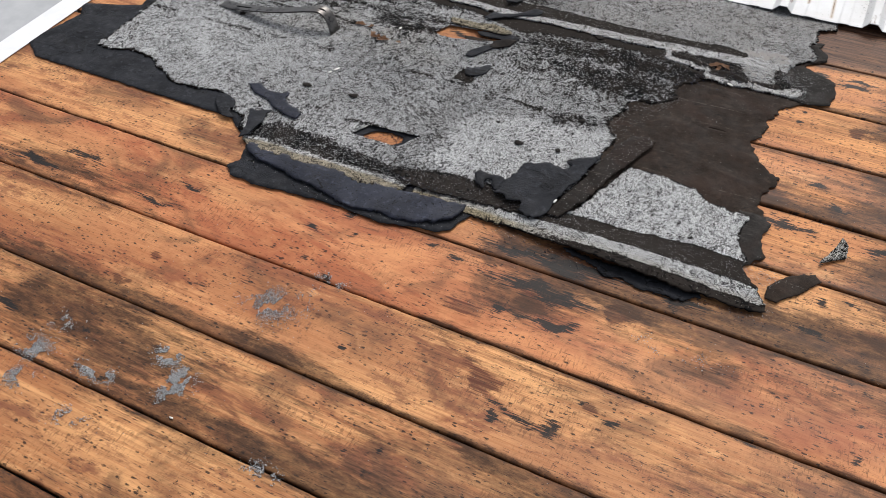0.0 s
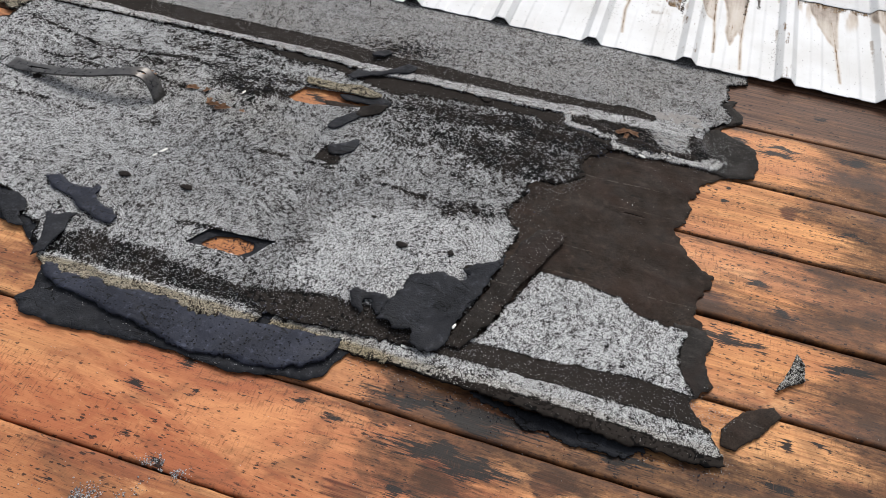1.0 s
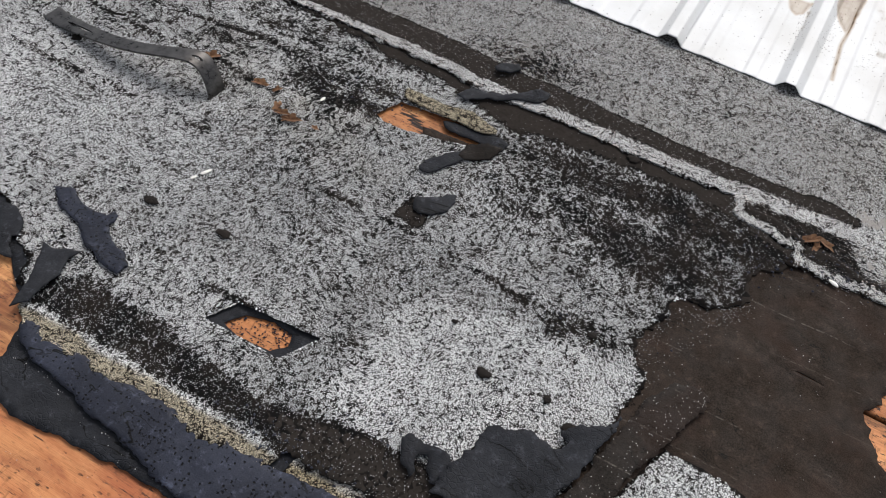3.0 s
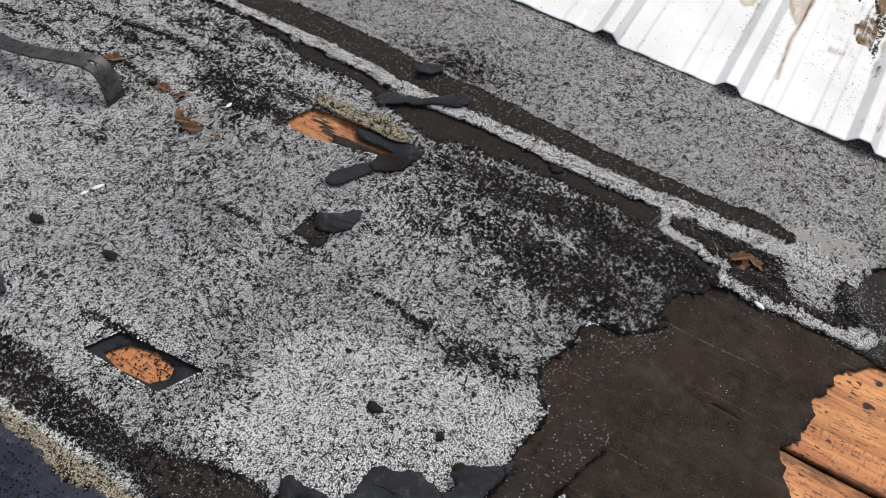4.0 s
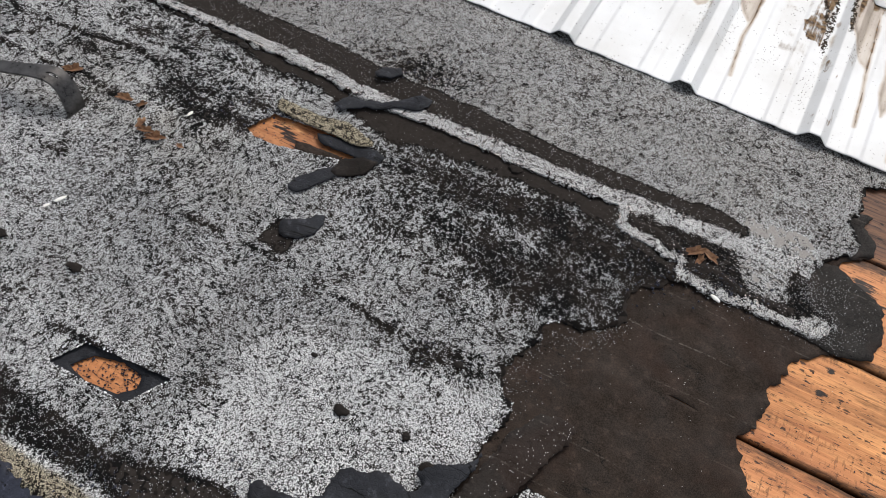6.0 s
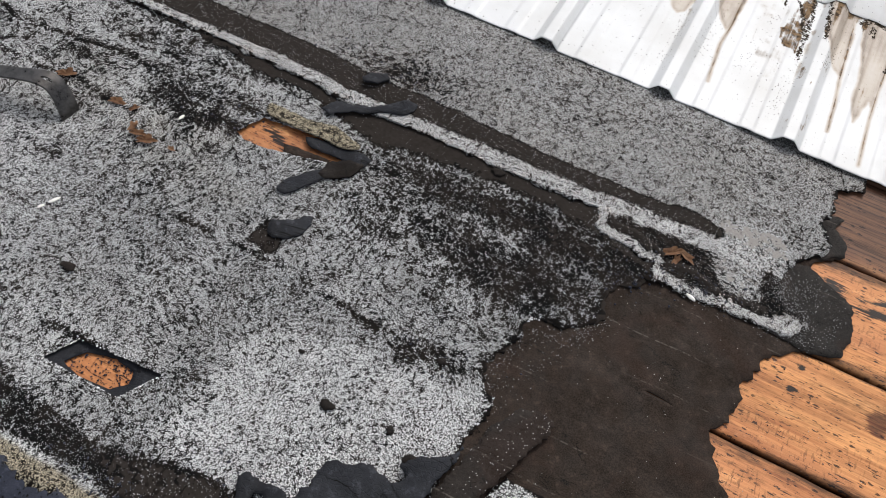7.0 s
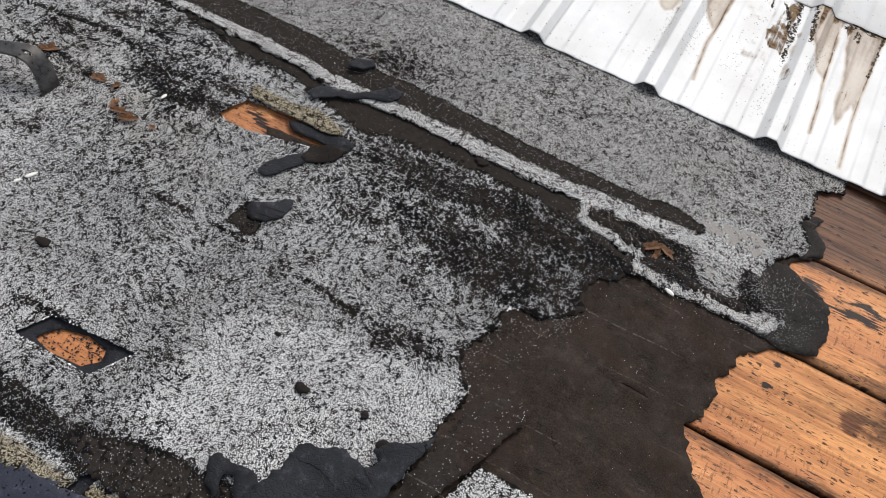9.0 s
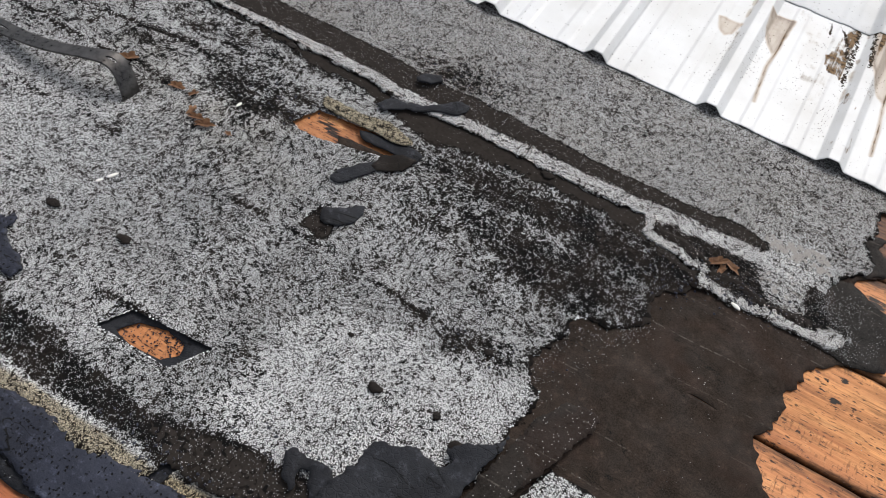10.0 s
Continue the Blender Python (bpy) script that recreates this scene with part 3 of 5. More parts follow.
    attrs = {"fresh": fresh, "dark": blobs(STAINS, wx, wy), "red": blobs(KNOTS, wx, wy), "dirt_shade": np.clip(dirt_shade, 0, 1.2), "grey": grey, "warm": WARM[n % len(WARM)] * (0.5 + step(0.3, 0.7, vnoise(x, y * 3, 2.5, 70 + n, 3)))}
    me = mesh_from("board", np.c_[x, gy2.ravel(), gz.ravel()], faces, WOOD, True, attrs)
    flat = [True] * len(faces)
    flat[-2:] = [False, False]
    me.polygons.foreach_set("use_smooth", flat)
    ob = new("board", me)
    ob.parent = parent
    return ob


def box(bm, x0, x1, y0, y1, z0, z1, bevel=0.0):
    got = bmesh.ops.create_cube(bm, size=1.0, matrix=Matrix.Translation(((x0 + x1) / 2, (y0 + y1) / 2, (z0 + z1) / 2)) @ Matrix.Diagonal((x1 - x0, y1 - y0, z1 - z0, 1)))
    if bevel:
        es = list({e for v in got["verts"] for e in v.link_edges})
        bmesh.ops.bevel(bm, geom=es, offset=bevel, segments=2, affect="EDGES", profile=0.5)
    return bm


deck = tagged(new("roof_deck"), "bare orange pine board roof deck, stained and gapped", "roof deck", kind="structure")
for i in range(len(GAPS) - 1):
    board(GAPS[i], GAPS[i + 1], deck, i)
# solid near-black block: its colour stands in for the unlit attic below the gaps
attic = part("attic_backing", box(bmesh.new(), WEST + 0.02, EAST - 0.02, -3.08, 4.5, -0.30, -0.024), ATTIC_DARK, None)
tagged(attic, "near-black block standing in for the unlit attic under the roof boards", "roof", kind="structure")
house = part("wall", box(bmesh.new(), WEST + 0.10, EAST - 0.1, -3.0, 4.4, -2.9, -0.31), TRIM, None)
tagged(house, "plain pale house wall under the roof", "wall", kind="structure")


def ground():
    bm = bmesh.new()
    # slabs with open joints, and a wide sheet under them
    for x0, x1 in ((-400, -6.19), (-6.15, 400)):
        box(bm, x0, x1, -400, 400, -3.2, -2.9)
    box(bm, -6.3, -6.0, -400, 400, -3.3, -3.05)
    return bm


tagged(part("ground", ground(), CONCRETE, None), "pale grey concrete ground beside the house", "ground", kind="structure")


def rake_trim():
    bm = bmesh.new()
    box(bm, -1.985, WEST + 0.012, -3.1, 4.4, 0.002, 0.005)
    box(bm, -1.988, -1.984, -3.1, 4.4, -0.14, 0.005)
    bmesh.ops.bevel(bm, geom=bm.edges[:], offset=0.0008, segments=1, affect="EDGES")
    return bm


tagged(part("trim", rake_trim(), TRIM, None), "white metal trim along the roof edge", "trim", kind="structure")

# ---- metal roof panels over the upper courses ----
RIB0, PITCH, EAVE = -0.101, 0.302, 0.936
# dried run-off: thin drips, and the wide stains that feed them
DRIPS = [[(0.276, 1.351), (0.278, 1.26), (0.272, 1.18), (0.279, 1.10), (0.285, 1.032)], [(0.556, 1.435), (0.562, 1.32), (0.566, 1.230), (0.575, 1.12), (0.579, 1.028)],
         [(0.669, 1.49), (0.664, 1.34), (0.660, 1.22), (0.660, 1.12), (0.667, 0.963)], [(0.94, 1.48), (0.955, 1.25), (0.97, 1.0)], [(1.15, 1.48), (1.16, 1.06)], [(1.29, 1.48), (1.30, 1.0)]]
RUNS = [[(0.214, 1.40), (0.224, 1.317), (0.25, 1.266), (0.270, 1.225), (0.278, 1.246), (0.285, 1.40)], [(0.480, 1.49), (0.500, 1.348), (0.528, 1.270), (0.545, 1.245), (0.566, 1.225), (0.566, 1.30), (0.560, 1.49)],
        [(0.578, 1.49), (0.585, 1.40), (0.606, 1.285), (0.610, 1.141), (0.626, 1.090), (0.648, 1.178), (0.660, 1.150), (0.664, 1.349), (0.672, 1.49)], [(0.86, 1.49), (0.90, 1.33), (0.945, 1.22), (0.965, 1.20), (0.97, 1.49)],
        [(1.07, 1.49), (1.10, 1.35), (1.15, 1.25), (1.17, 1.26), (1.18, 1.49)], [(1.22, 1.49), (1.28, 1.25), (1.31, 1.25), (1.33, 1.49)], [(0.10, 1.30), (0.119, 1.245), (0.14, 1.230), (0.157, 1.245), (0.165, 1.30)]]
BLACK_LINES = [([(0.482, 1.49), (0.490, 1.40), (0.500, 1.315)], 0.006), ([(0.669, 1.47), (0.662, 1.30)], 0.0045), ([(0.575, 1.46), (0.60, 1.475), (0.64, 1.47), (0.67, 1.48)], 0.011), ([(0.598, 1.42), (0.604, 1.45), (0.612, 1.41)], 0.006),
               ([(0.447, 1.47), (0.455, 1.36), (0.456, 1.23)], 0.0075), ([(0.40, 1.46), (0.43, 1.40), (0.445, 1.33)], 0.007), ([(0.372, 1.46), (0.38, 1.41)], 0.006), ([(0.70, 1.46), (0.705, 1.36)], 0.007)]
FOAM = [(0.388, 1.322), (0.429, 1.332), (0.448, 1.262), (0.411, 1.247)]
CRUST = [(0.396, 1.311), (0.417, 1.445), (0.425, 1.49), (0.450, 1.49), (0.449, 1.379), (0.453, 1.226), (0.426, 1.264), (0.405, 1.267)]
SPECK_LINES = [[(0.163, 1.04), (0.166, 1.25)], [(0.234, 1.10), (0.236, 1.30)], [(0.34, 1.12), (0.37, 1.35)], [(0.452, 1.02), (0.454, 1.20)], [(0.52, 1.22), (0.54, 1.34)], [(0.765, 1.0), (0.77, 1.25)]]
FLAKY = [(0.29, 1.45), (0.302, 1.369), (0.347, 1.15), (0.385, 1.038), (0.421, 1.061), (0.43, 1.238), (0.40, 1.45)]


def metal_height(x):
    u = (x - RIB0 + PITCH / 2) % PITCH - PITCH / 2
    z = 0.021 * np.clip((0.033 - np.abs(u)) / 0.020, 0, 1)
    for m in (-0.094, 0.094):
        z = z + 0.0022 * step(0.022, 0.012, np.abs(u - m))
    return z


def metal_panel(x0, x1, parent, lift, n):
    near = x1 > -0.5 and x0 < 0.9
    xs = np.linspace(x0, x1, int((x1 - x0) / (0.0026 if near else 0.006)))
    ys = np.r_[np.arange(EAVE, 1.50, 0.006 if near else 0.02), np.linspace(1.51, 1.60, 3), np.linspace(1.61, 4.4, 26)]
    gx, gy = np.meshgrid(xs, ys, indexing="ij")
    z = 0.0190 + lift + metal_height(gx) + (vnoise(gx, gy, 2.2, 21, 2) - 0.5) * 0.004
    # the eave edge sags a little between the ribs
    z = z - 0.003 * step(0.05, 0.0, gy - EAVE) * vnoise(gx, gy * 0, 9, 5, 2)
    wave = (vnoise(gx, gx * 0, 7, 14, 2) - 0.5) * 0.006 * step(0.03, 0, gy - EAVE)
    x, y = gx.ravel(), gy.ravel()
    rust = np.zeros_like(x)
    grime = np.zeros_like(x)
    smear, soot, speck = np.zeros_like(x), np.zeros_like(x), np.zeros_like(x)
    for line in DRIPS:
        d = away(line, x, y) + 0.002 * (vnoise(x, y, 60, 3, 2) - 0.5)
        rust = np.maximum(rust, np.exp(-((d / 0.0034) ** 2)) * 0.60)
        smear = np.maximum(smear, np.exp(-((d / 0.0055) ** 2)))
    for k, run in enumerate(RUNS):
        body = region(run, x, y, 0.007, 0.007, 80 + k)
        rim = np.exp(-((away(run, x, y, True) / 0.007) ** 2)) * step(1.47, 1.44, y)
        smear = np.maximum(smear, body * (0.45 + 0.5 * vnoise(x * 2, y * 0.5, 20, 82, 3) + 0.35 * step(1.25, 1.46, y)) + 0.45 * rim * body)
        rust = np.maximum(rust, 0.42 * body * step(0.55, 0.8, vnoise(x * 2.5, y * 0.4, 30, 84 + k, 3)))
    for k, (line, wide) in enumerate(BLACK_LINES):
        d = away(line, x, y) + 0.010 * (vnoise(x, y, 70, 90 + k, 3) - 0.5)
        soot = np.maximum(soot, step(1.3, 0.5, d / wide) * (0.45 + 0.8 * vnoise(x, y, 110, 95 + k, 2)))
    for line in (SPECK_LINES):
        speck = np.maximum(speck, np.exp(-((away(line, x, y) / 0.014) ** 2)))
    flaky = region(FLAKY, x, y, 0.03, 0.03, 8)
    grime = np.maximum(grime, flaky * (0.15 + 0.35 * step(0.45, 0.75, vnoise(x, y, 40, 77, 3))))
    smear = np.maximum(smear, 0.30 * flaky * vnoise(x, y, 12, 78, 3))
    far = step(0.70, 0.80, x) * step(1.22, 1.45, y)
    smear = np.maximum(smear, far * step(0.45, 0.8, vnoise(x * 2.2, y * 0.4, 16, 79, 3)))
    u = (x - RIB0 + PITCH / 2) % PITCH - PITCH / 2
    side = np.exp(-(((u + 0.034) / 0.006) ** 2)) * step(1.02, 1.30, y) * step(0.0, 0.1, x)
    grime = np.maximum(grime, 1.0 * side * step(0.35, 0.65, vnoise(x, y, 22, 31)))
    foam = region(FOAM, x, y, 0.006, 0.010, 10)
    rust = np.maximum(rust, region(CRUST, x, y, 0.010, 0.012, 9) * (0.42 + 0.6 * vnoise(x, y, 45, 32, 3)))
    rust = np.maximum(rust, blobs([(0.581, 1.448, 0.010, 0.03), (0.505, 1.44, 0.008, 0.07), (0.70, 1.47, 0.02, 0.02)], x, y))
    rust = np.maximum(rust, 0.72 * step(1.40, 1.475, y + 0.05 * (vnoise(x, y * 0, 22, 34, 2) - 0.5)) * step(0.44, 0.50, x) * (0.35 + 0.9 * vnoise(x * 1.6, y, 30, 35, 3)))
    rust = np.maximum(rust, 0.55 * (np.abs(u) < 0.030) * step(0.60, 0.76, vnoise(x, y * 0.3, 40, 55, 3)) * step(0.3, 0.45, x))
    smear = np.maximum(smear, 0.7 * np.exp(-(((u + 0.004) / 0.004) ** 2)) * step(0.5, 0.7, vnoise(x, y * 0.6, 12, 57, 2)) * (np.abs(x - RIB0) < 0.1))
    rust = np.maximum(rust, foam * (0.55 + 0.4 * vnoise(x, y, 60, 36, 3)))
    nx, ny = gx.shape
    idx = np.arange(nx * ny).reshape(nx, ny)
    a, b, c, d = idx[:-1, :-1].ravel(), idx[1:, :-1].ravel(), idx[1:, 1:].ravel(), idx[:-1, 1:].ravel()
    top = np.c_[x, (gy + wave).ravel(), z.ravel()]
    n2 = len(top)
    rim = idx[:, 0].tolist() + idx[-1, 1:].tolist() + idx[:-1, -1][::-1].tolist() + idx[0, 1:-1][::-1].tolist()
    faces = np.c_[a, b, c, d].tolist() + np.c_[d + n2, c + n2, b + n2, a + n2].tolist()
    faces += [(rim[(i + 1) % len(rim)], rim[i], rim[i] + n2, rim[(i + 1) % len(rim)] + n2) for i in range(len(rim))]
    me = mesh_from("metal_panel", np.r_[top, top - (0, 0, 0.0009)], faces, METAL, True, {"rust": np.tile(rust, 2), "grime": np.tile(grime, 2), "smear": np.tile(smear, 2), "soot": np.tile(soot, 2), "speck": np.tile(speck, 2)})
    ob = new("metal_panel", me)
    ob.parent = parent


metal = tagged(new("metal_roof"), "white corrugated metal roofing with rust streaks", "metal roof", kind="structure")
for i in range(6):
    s = RIB0 + (3 * i - 6) * PITCH
    metal_panel(max(s - 0.03, WEST - 0.07), min(s + 3 * PITCH + 0.03, 2.88), metal, 0.0014 * (i % 2), i)


def upper_panel():
    """The next run of panels, lapped over the first."""
    xs = np.linspace(WEST - 0.07, 2.88, 760)
    ys = np.array([1.475, 1.479, 2.5, 4.41])
    gx, gy = np.meshgrid(xs, ys, indexing="ij")
    z = 0.0250 + metal_height(gx) - np.where(gy < 1.477, 0.003, 0)
    idx = np.arange(gx.size).reshape(gx.shape)
    a, b, c, d = idx[:-1, :-1].ravel(), idx[1:, :-1].ravel(), idx[1:, 1:].ravel(), idx[:-1, 1:].ravel()
    x, y = gx.ravel(), gy.ravel()
    zero = np.zeros_like(x)
    me = mesh_from("metal_panel", np.c_[x, y, z.ravel()], np.c_[a, b, c, d].tolist(), METAL, True, {"rust": zero, "grime": zero + 0.1, "smear": zero, "soot": zero, "speck": zero})
    ob = new("metal_panel", me)
    ob.parent = metal


upper_panel()

# ---- felt underlayment ----
def low_top(h, amp=0.0012, seed=3):
    return lambda x, y: h + (vnoise(x, y, 7, seed, 3) - 0.5) * 2 * amp


FELT_EAST = [(0.0, -0.40), (0.60, -0.36), (0.652, -0.323), (0.691, -0.276), (0.675, -0.203), (0.691, -0.139), (0.644, -0.087), (0.640, -0.044), (0.676, 0.050),
             (0.622, 0.100), (0.585, 0.125), (0.570, 0.185), (0.577, 0.212), (0.595, 0.274), (0.584, 0.307), (0.611, 0.350), (0.607, 0.383), (0.683, 0.442),
             (0.741, 0.462), (0.753, 0.534), (0.735, 0.590), (0.690, 0.615), (0.640, 0.640), (0.660, 0.676), (0.694, 0.704), (0.690, 0.736), (0.660, 0.770), (0.672, 0.800), (0.60, 0.81), (0.0, 0.80), (-0.25, 0.3)]
FOLDS = [[(0.36, 0.10), (0.46, 0.075), (0.56, 0.06)], [(0.40, 0.33), (0.50, 0.32), (0.60, 0.345)], [(0.38, 0.40), (0.50, 0.395)], [(0.30, 0.19), (0.42, 0.185)], [(0.47, 0.02), (0.60, 0.0)], [(0.269, 0.255), (0.290, 0.233), (0.305, 0.189)]]


def felt_top(x, y):
    z = 0.0044 + (vnoise(x, y, 7, 3, 3) - 0.5) * 0.0026
    for k, line in enumerate(FOLDS):
        z = z + 0.0022 * np.exp(-((away(line, x, y) / 0.007) ** 2))
    return z


SLITS = ([(0.427, 0.206), (0.46, 0.203), (0.488, 0.202), (0.46, 0.2075)],)
felt_e = sheet("felt_underlay", FELT_EAST, BROWN_FELT, felt_top, 0.0016, 0.009, holes=SLITS, seed=11, amp=0.006)
for k, tab in enumerate(([(0.60, -0.12), (0.64, -0.115), (0.694, -0.142), (0.678, -0.203), (0.694, -0.276), (0.655, -0.325), (0.62, -0.30), (0.60, -0.2)],
                         [(0.60, 0.80), (0.675, 0.803), (0.664, 0.770), (0.694, 0.736), (0.698, 0.704), (0.66, 0.672), (0.60, 0.68)],
                         [(0.55, 0.45), (0.683, 0.440), (0.744, 0.462), (0.756, 0.534), (0.737, 0.590), (0.690, 0.617), (0.638, 0.640), (0.56, 0.62)])):
    tagged(sheet("torn_tab", tab, GREY_FELT, low_top(0.0068, 0.0012, 90 + k), 0.0013, 0.01, seed=110 + k, amp=0.004, parent=felt_e), "grey-black felt layer")
tagged(felt_e, "dark brown torn roofing felt on the boards", "roofing felt")
FELT_WEST = [(-1.90, -0.02), (-1.85, -0.08), (-1.903, -0.296), (-1.804, -0.362), (-1.548, -0.36), (-1.25, -0.362), (-0.953, -0.36), (-0.88, -0.412), (-0.83, -0.447),
             (-0.60, -0.42), (-0.30, -0.40), (-0.25, -0.15), (-0.6, 0.2), (-1.2, 0.4), (-1.40, 0.42), (-1.60, 0.30), (-1.813, 0.302), (-1.705, 0.193), (-1.682, 0.06), (-1.756, 0.031)]
felt_w = sheet("felt_underlay", FELT_WEST, BLACK_FELT, low_top(0.0042), 0.0016, 0.014, seed=12, amp=0.0022,
               holes=([(-0.522, -0.268), (-0.498, -0.234), (-0.446, -0.219), (-0.40, -0.224), (-0.395, -0.247), (-0.417, -0.271), (-0.479, -0.278)],))
tagged(felt_w, "black torn roofing felt beside the trim", "roofing felt")
FELT_SOUTH = [(-0.83, -0.44), (-0.80, -0.525), (-0.825, -0.559), (-0.79, -0.588), (-0.69, -0.596), (-0.60, -0.583), (-0.481, -0.572), (-0.354, -0.573), (-0.287, -0.582),
              (-0.174, -0.55), (-0.129, -0.546), (-0.094, -0.524), (-0.087, -0.492), (-0.062, -0.447), (-0.1, -0.40), (-0.6, -0.40)]
felt_s = sheet("felt_underlay", FELT_SOUTH, BLACK_FELT, low_top(0.0062), 0.0016, 0.012, seed=13, amp=0.0025)
tagged(felt_s, "black torn felt under the roofing's lower edge", "roofing felt")

# ---- roll roofing: main sheet ----
MAIN = [(-1.667, 0.341), (-1.645, 0.06), (-1.643, -0.213), (-1.589, -0.228), (-1.505, -0.193), (-1.403, -0.207), (-1.309, -0.26), (-1.231, -0.297), (-1.159, -0.282),
        (-1.065, -0.268), (-0.995, -0.294), (-0.975, -0.334), (-0.917, -0.345), (-0.89, -0.40), (-0.815, -0.470), (-0.555, -0.465), (-0.30, -0.463), (-0.275, -0.417),
        (-0.14, -0.413), (0.03, -0.392), (0.10, -0.37), (0.16, -0.22), (0.172, -0.091), (0.193, 0.0), (0.195, 0.03), (0.156, 0.08), (0.142, 0.11), (0.168, 0.149),
        (0.176, 0.193), (0.172, 0.217), (0.219, 0.25), (0.262, 0.254), (0.304, 0.305), (0.288, 0.365), (0.338, 0.414), (0.354, 0.452), (0.34, 0.60), (-1.50, 0.62),
        (-1.58, 0.52), (-1.56, 0.40)]
DARK_MID = [(-0.046, 0.303), (-0.02, 0.373), (0.07, 0.365), (0.143, 0.363), (0.198, 0.344), (0.199, 0.287), (0.141, 0.261), (0.109, 0.207), (0.066, 0.224), (0.012, 0.249)]
DARK_EAST = [(0.094, 0.418), (0.201, 0.45), (0.32, 0.445), (0.352, 0.42), (0.336, 0.34), (0.303, 0.28), (0.272, 0.331), (0.286, 0.382), (0.173, 0.403)]
DARK_LAP = [(-0.304, 0.419), (-0.227, 0.449), (-0.103, 0.463), (0.027, 0.458), (0.172, 0.464), (0.165, 0.421), (0.038, 0.408), (-0.084, 0.4), (-0.195, 0.391), (-0.268, 0.381)]
DARK_SPOT = [(-0.034, 0.051), (0.011, 0.084), (0.079, 0.084), (0.134, 0.085), (0.113, 0.061), (0.048, 0.035), (-0.002, 0.025)]
CLUMP_A = [(0.015, 0.378), (0.116, 0.369), (0.078, 0.347), (0.004, 0.349)]
CLUMP_B = [(0.157, 0.386), (0.199, 0.396), (0.263, 0.382), (0.27, 0.365), (0.193, 0.355)]
BARE_STREAK = [(-1.24, 0.293), (-1.172, 0.325), (-1.091, 0.343), (-0.984, 0.368), (-0.914, 0.359), (-0.982, 0.328), (-1.099, 0.317), (-1.221, 0.273)]
BARE_WEST = [(-0.799, 0.311), (-0.78, 0.382), (-0.708, 0.447), (-0.596, 0.456), (-0.553, 0.415), (-0.57, 0.357), (-0.633, 0.385), (-0.703, 0.361), (-0.773, 0.298)]
BARE_NORTH = [(-0.833, 0.431), (-0.818, 0.493), (-0.712, 0.516), (-0.564, 0.496), (-0.596, 0.456), (-0.713, 0.475)]
BARE_SLOT = [(-0.679, 0.309), (-0.634, 0.346), (-0.556, 0.338), (-0.567, 0.313), (-0.631, 0.293)]
HOLLOW = [(-0.395, 0.112), (-0.392, 0.154), (-0.38, 0.18), (-0.335, 0.150), (-0.330, 0.115), (-0.343, 0.104), (-0.37, 0.115)]
LAP_X, LAP_Y = [-1.6, -0.8, -0.665, -0.543, -0.383, -0.29, -0.194, -0.07, 0.057, 0.183, 0.316, 0.357], [0.55, 0.535, 0.514, 0.509, 0.481, 0.464, 0.486, 0.5, 0.501, 0.495, 0.458, 0.438]
CUT = [(-0.555, -0.281), (-0.522, -0.223), (-0.350, -0.205), (-0.393, -0.279)]
SLOT = [(-0.576, 0.336), (-0.548, 0.400), (-0.340, 0.424), (-0.300, 0.405), (-0.312, 0.362), (-0.365, 0.360), (-0.458, 0.335), (-0.506, 0.325), (-0.547, 0.324)]
BRIGHT = [(-0.263, -0.054), (-0.188, -0.006), (-0.101, 0.023), (-0.031, 0.0), (0.06, 0.038), (0.165, 0.048), (0.204, 0.011), (0.187, -0.065), (0.12, -0.20), (-0.03, -0.30),
          (-0.126, -0.32), (-0.27, -0.330), (-0.334, -0.302), (-0.273, -0.218), (-0.277, -0.137)]
WORN = [(-0.316, 0.323), (-0.276, 0.429), (-0.089, 0.464), (0.1, 0.46), (0.223, 0.484), (0.38, 0.48), (0.33, 0.38), (0.287, 0.335), (0.152, 0.329), (0.042, 0.31), (-0.057, 0.314), (-0.21, 0.319)]
WORN_WEST = [(-0.976, 0.503), (-0.846, 0.517), (-0.648, 0.471), (-0.55, 0.443), (-0.575, 0.339), (-0.742, 0.300), (-0.843, 0.335), (-0.96, 0.385)]
BAND_S = [(-0.87, -0.375), (-0.791, -0.322), (-0.657, -0.326), (-0.508, -0.345), (-0.358, -0.365), (-0.248, -0.332), (-0.123, -0.322), (0.2, -0.29), (0.2, -0.43),
          (-0.14, -0.415), (-0.27, -0.425), (-0.336, -0.403), (-0.459, -0.415), (-0.589, -0.419), (-0.732, -0.413), (-0.844, -0.416)]
SEAM = [(-2.0, 0.555), (-0.878, 0.558), (-0.605, 0.561), (-0.453, 0.551), (-0.338, 0.547), (-0.208, 0.556), (-0.074, 0.556), (0.053, 0.560), (0.198, 0.569), (0.293, 0.575), (0.408, 0.586), (0.521, 0.596), (0.60, 0.598)]
CREASES = [[(-1.66, 0.075), (-1.30, 0.075), (-1.05, 0.082), (-0.87, 0.085), (-0.65, 0.085), (-0.29, 0.092), (-0.07, 0.068)], [(-1.55, 0.275), (-1.17, 0.268), (-0.86, 0.266)],
           [(-1.24, 0.070), (-1.15, 0.055), (-1.05, 0.057)], [(-1.50, 0.43), (-1.2, 0.36), (-0.9, 0.40)], [(-0.60, -0.224), (-0.53, -0.217), (-0.47, -0.217)], [(-1.1, -0.16), (-0.95, -0.155)]]


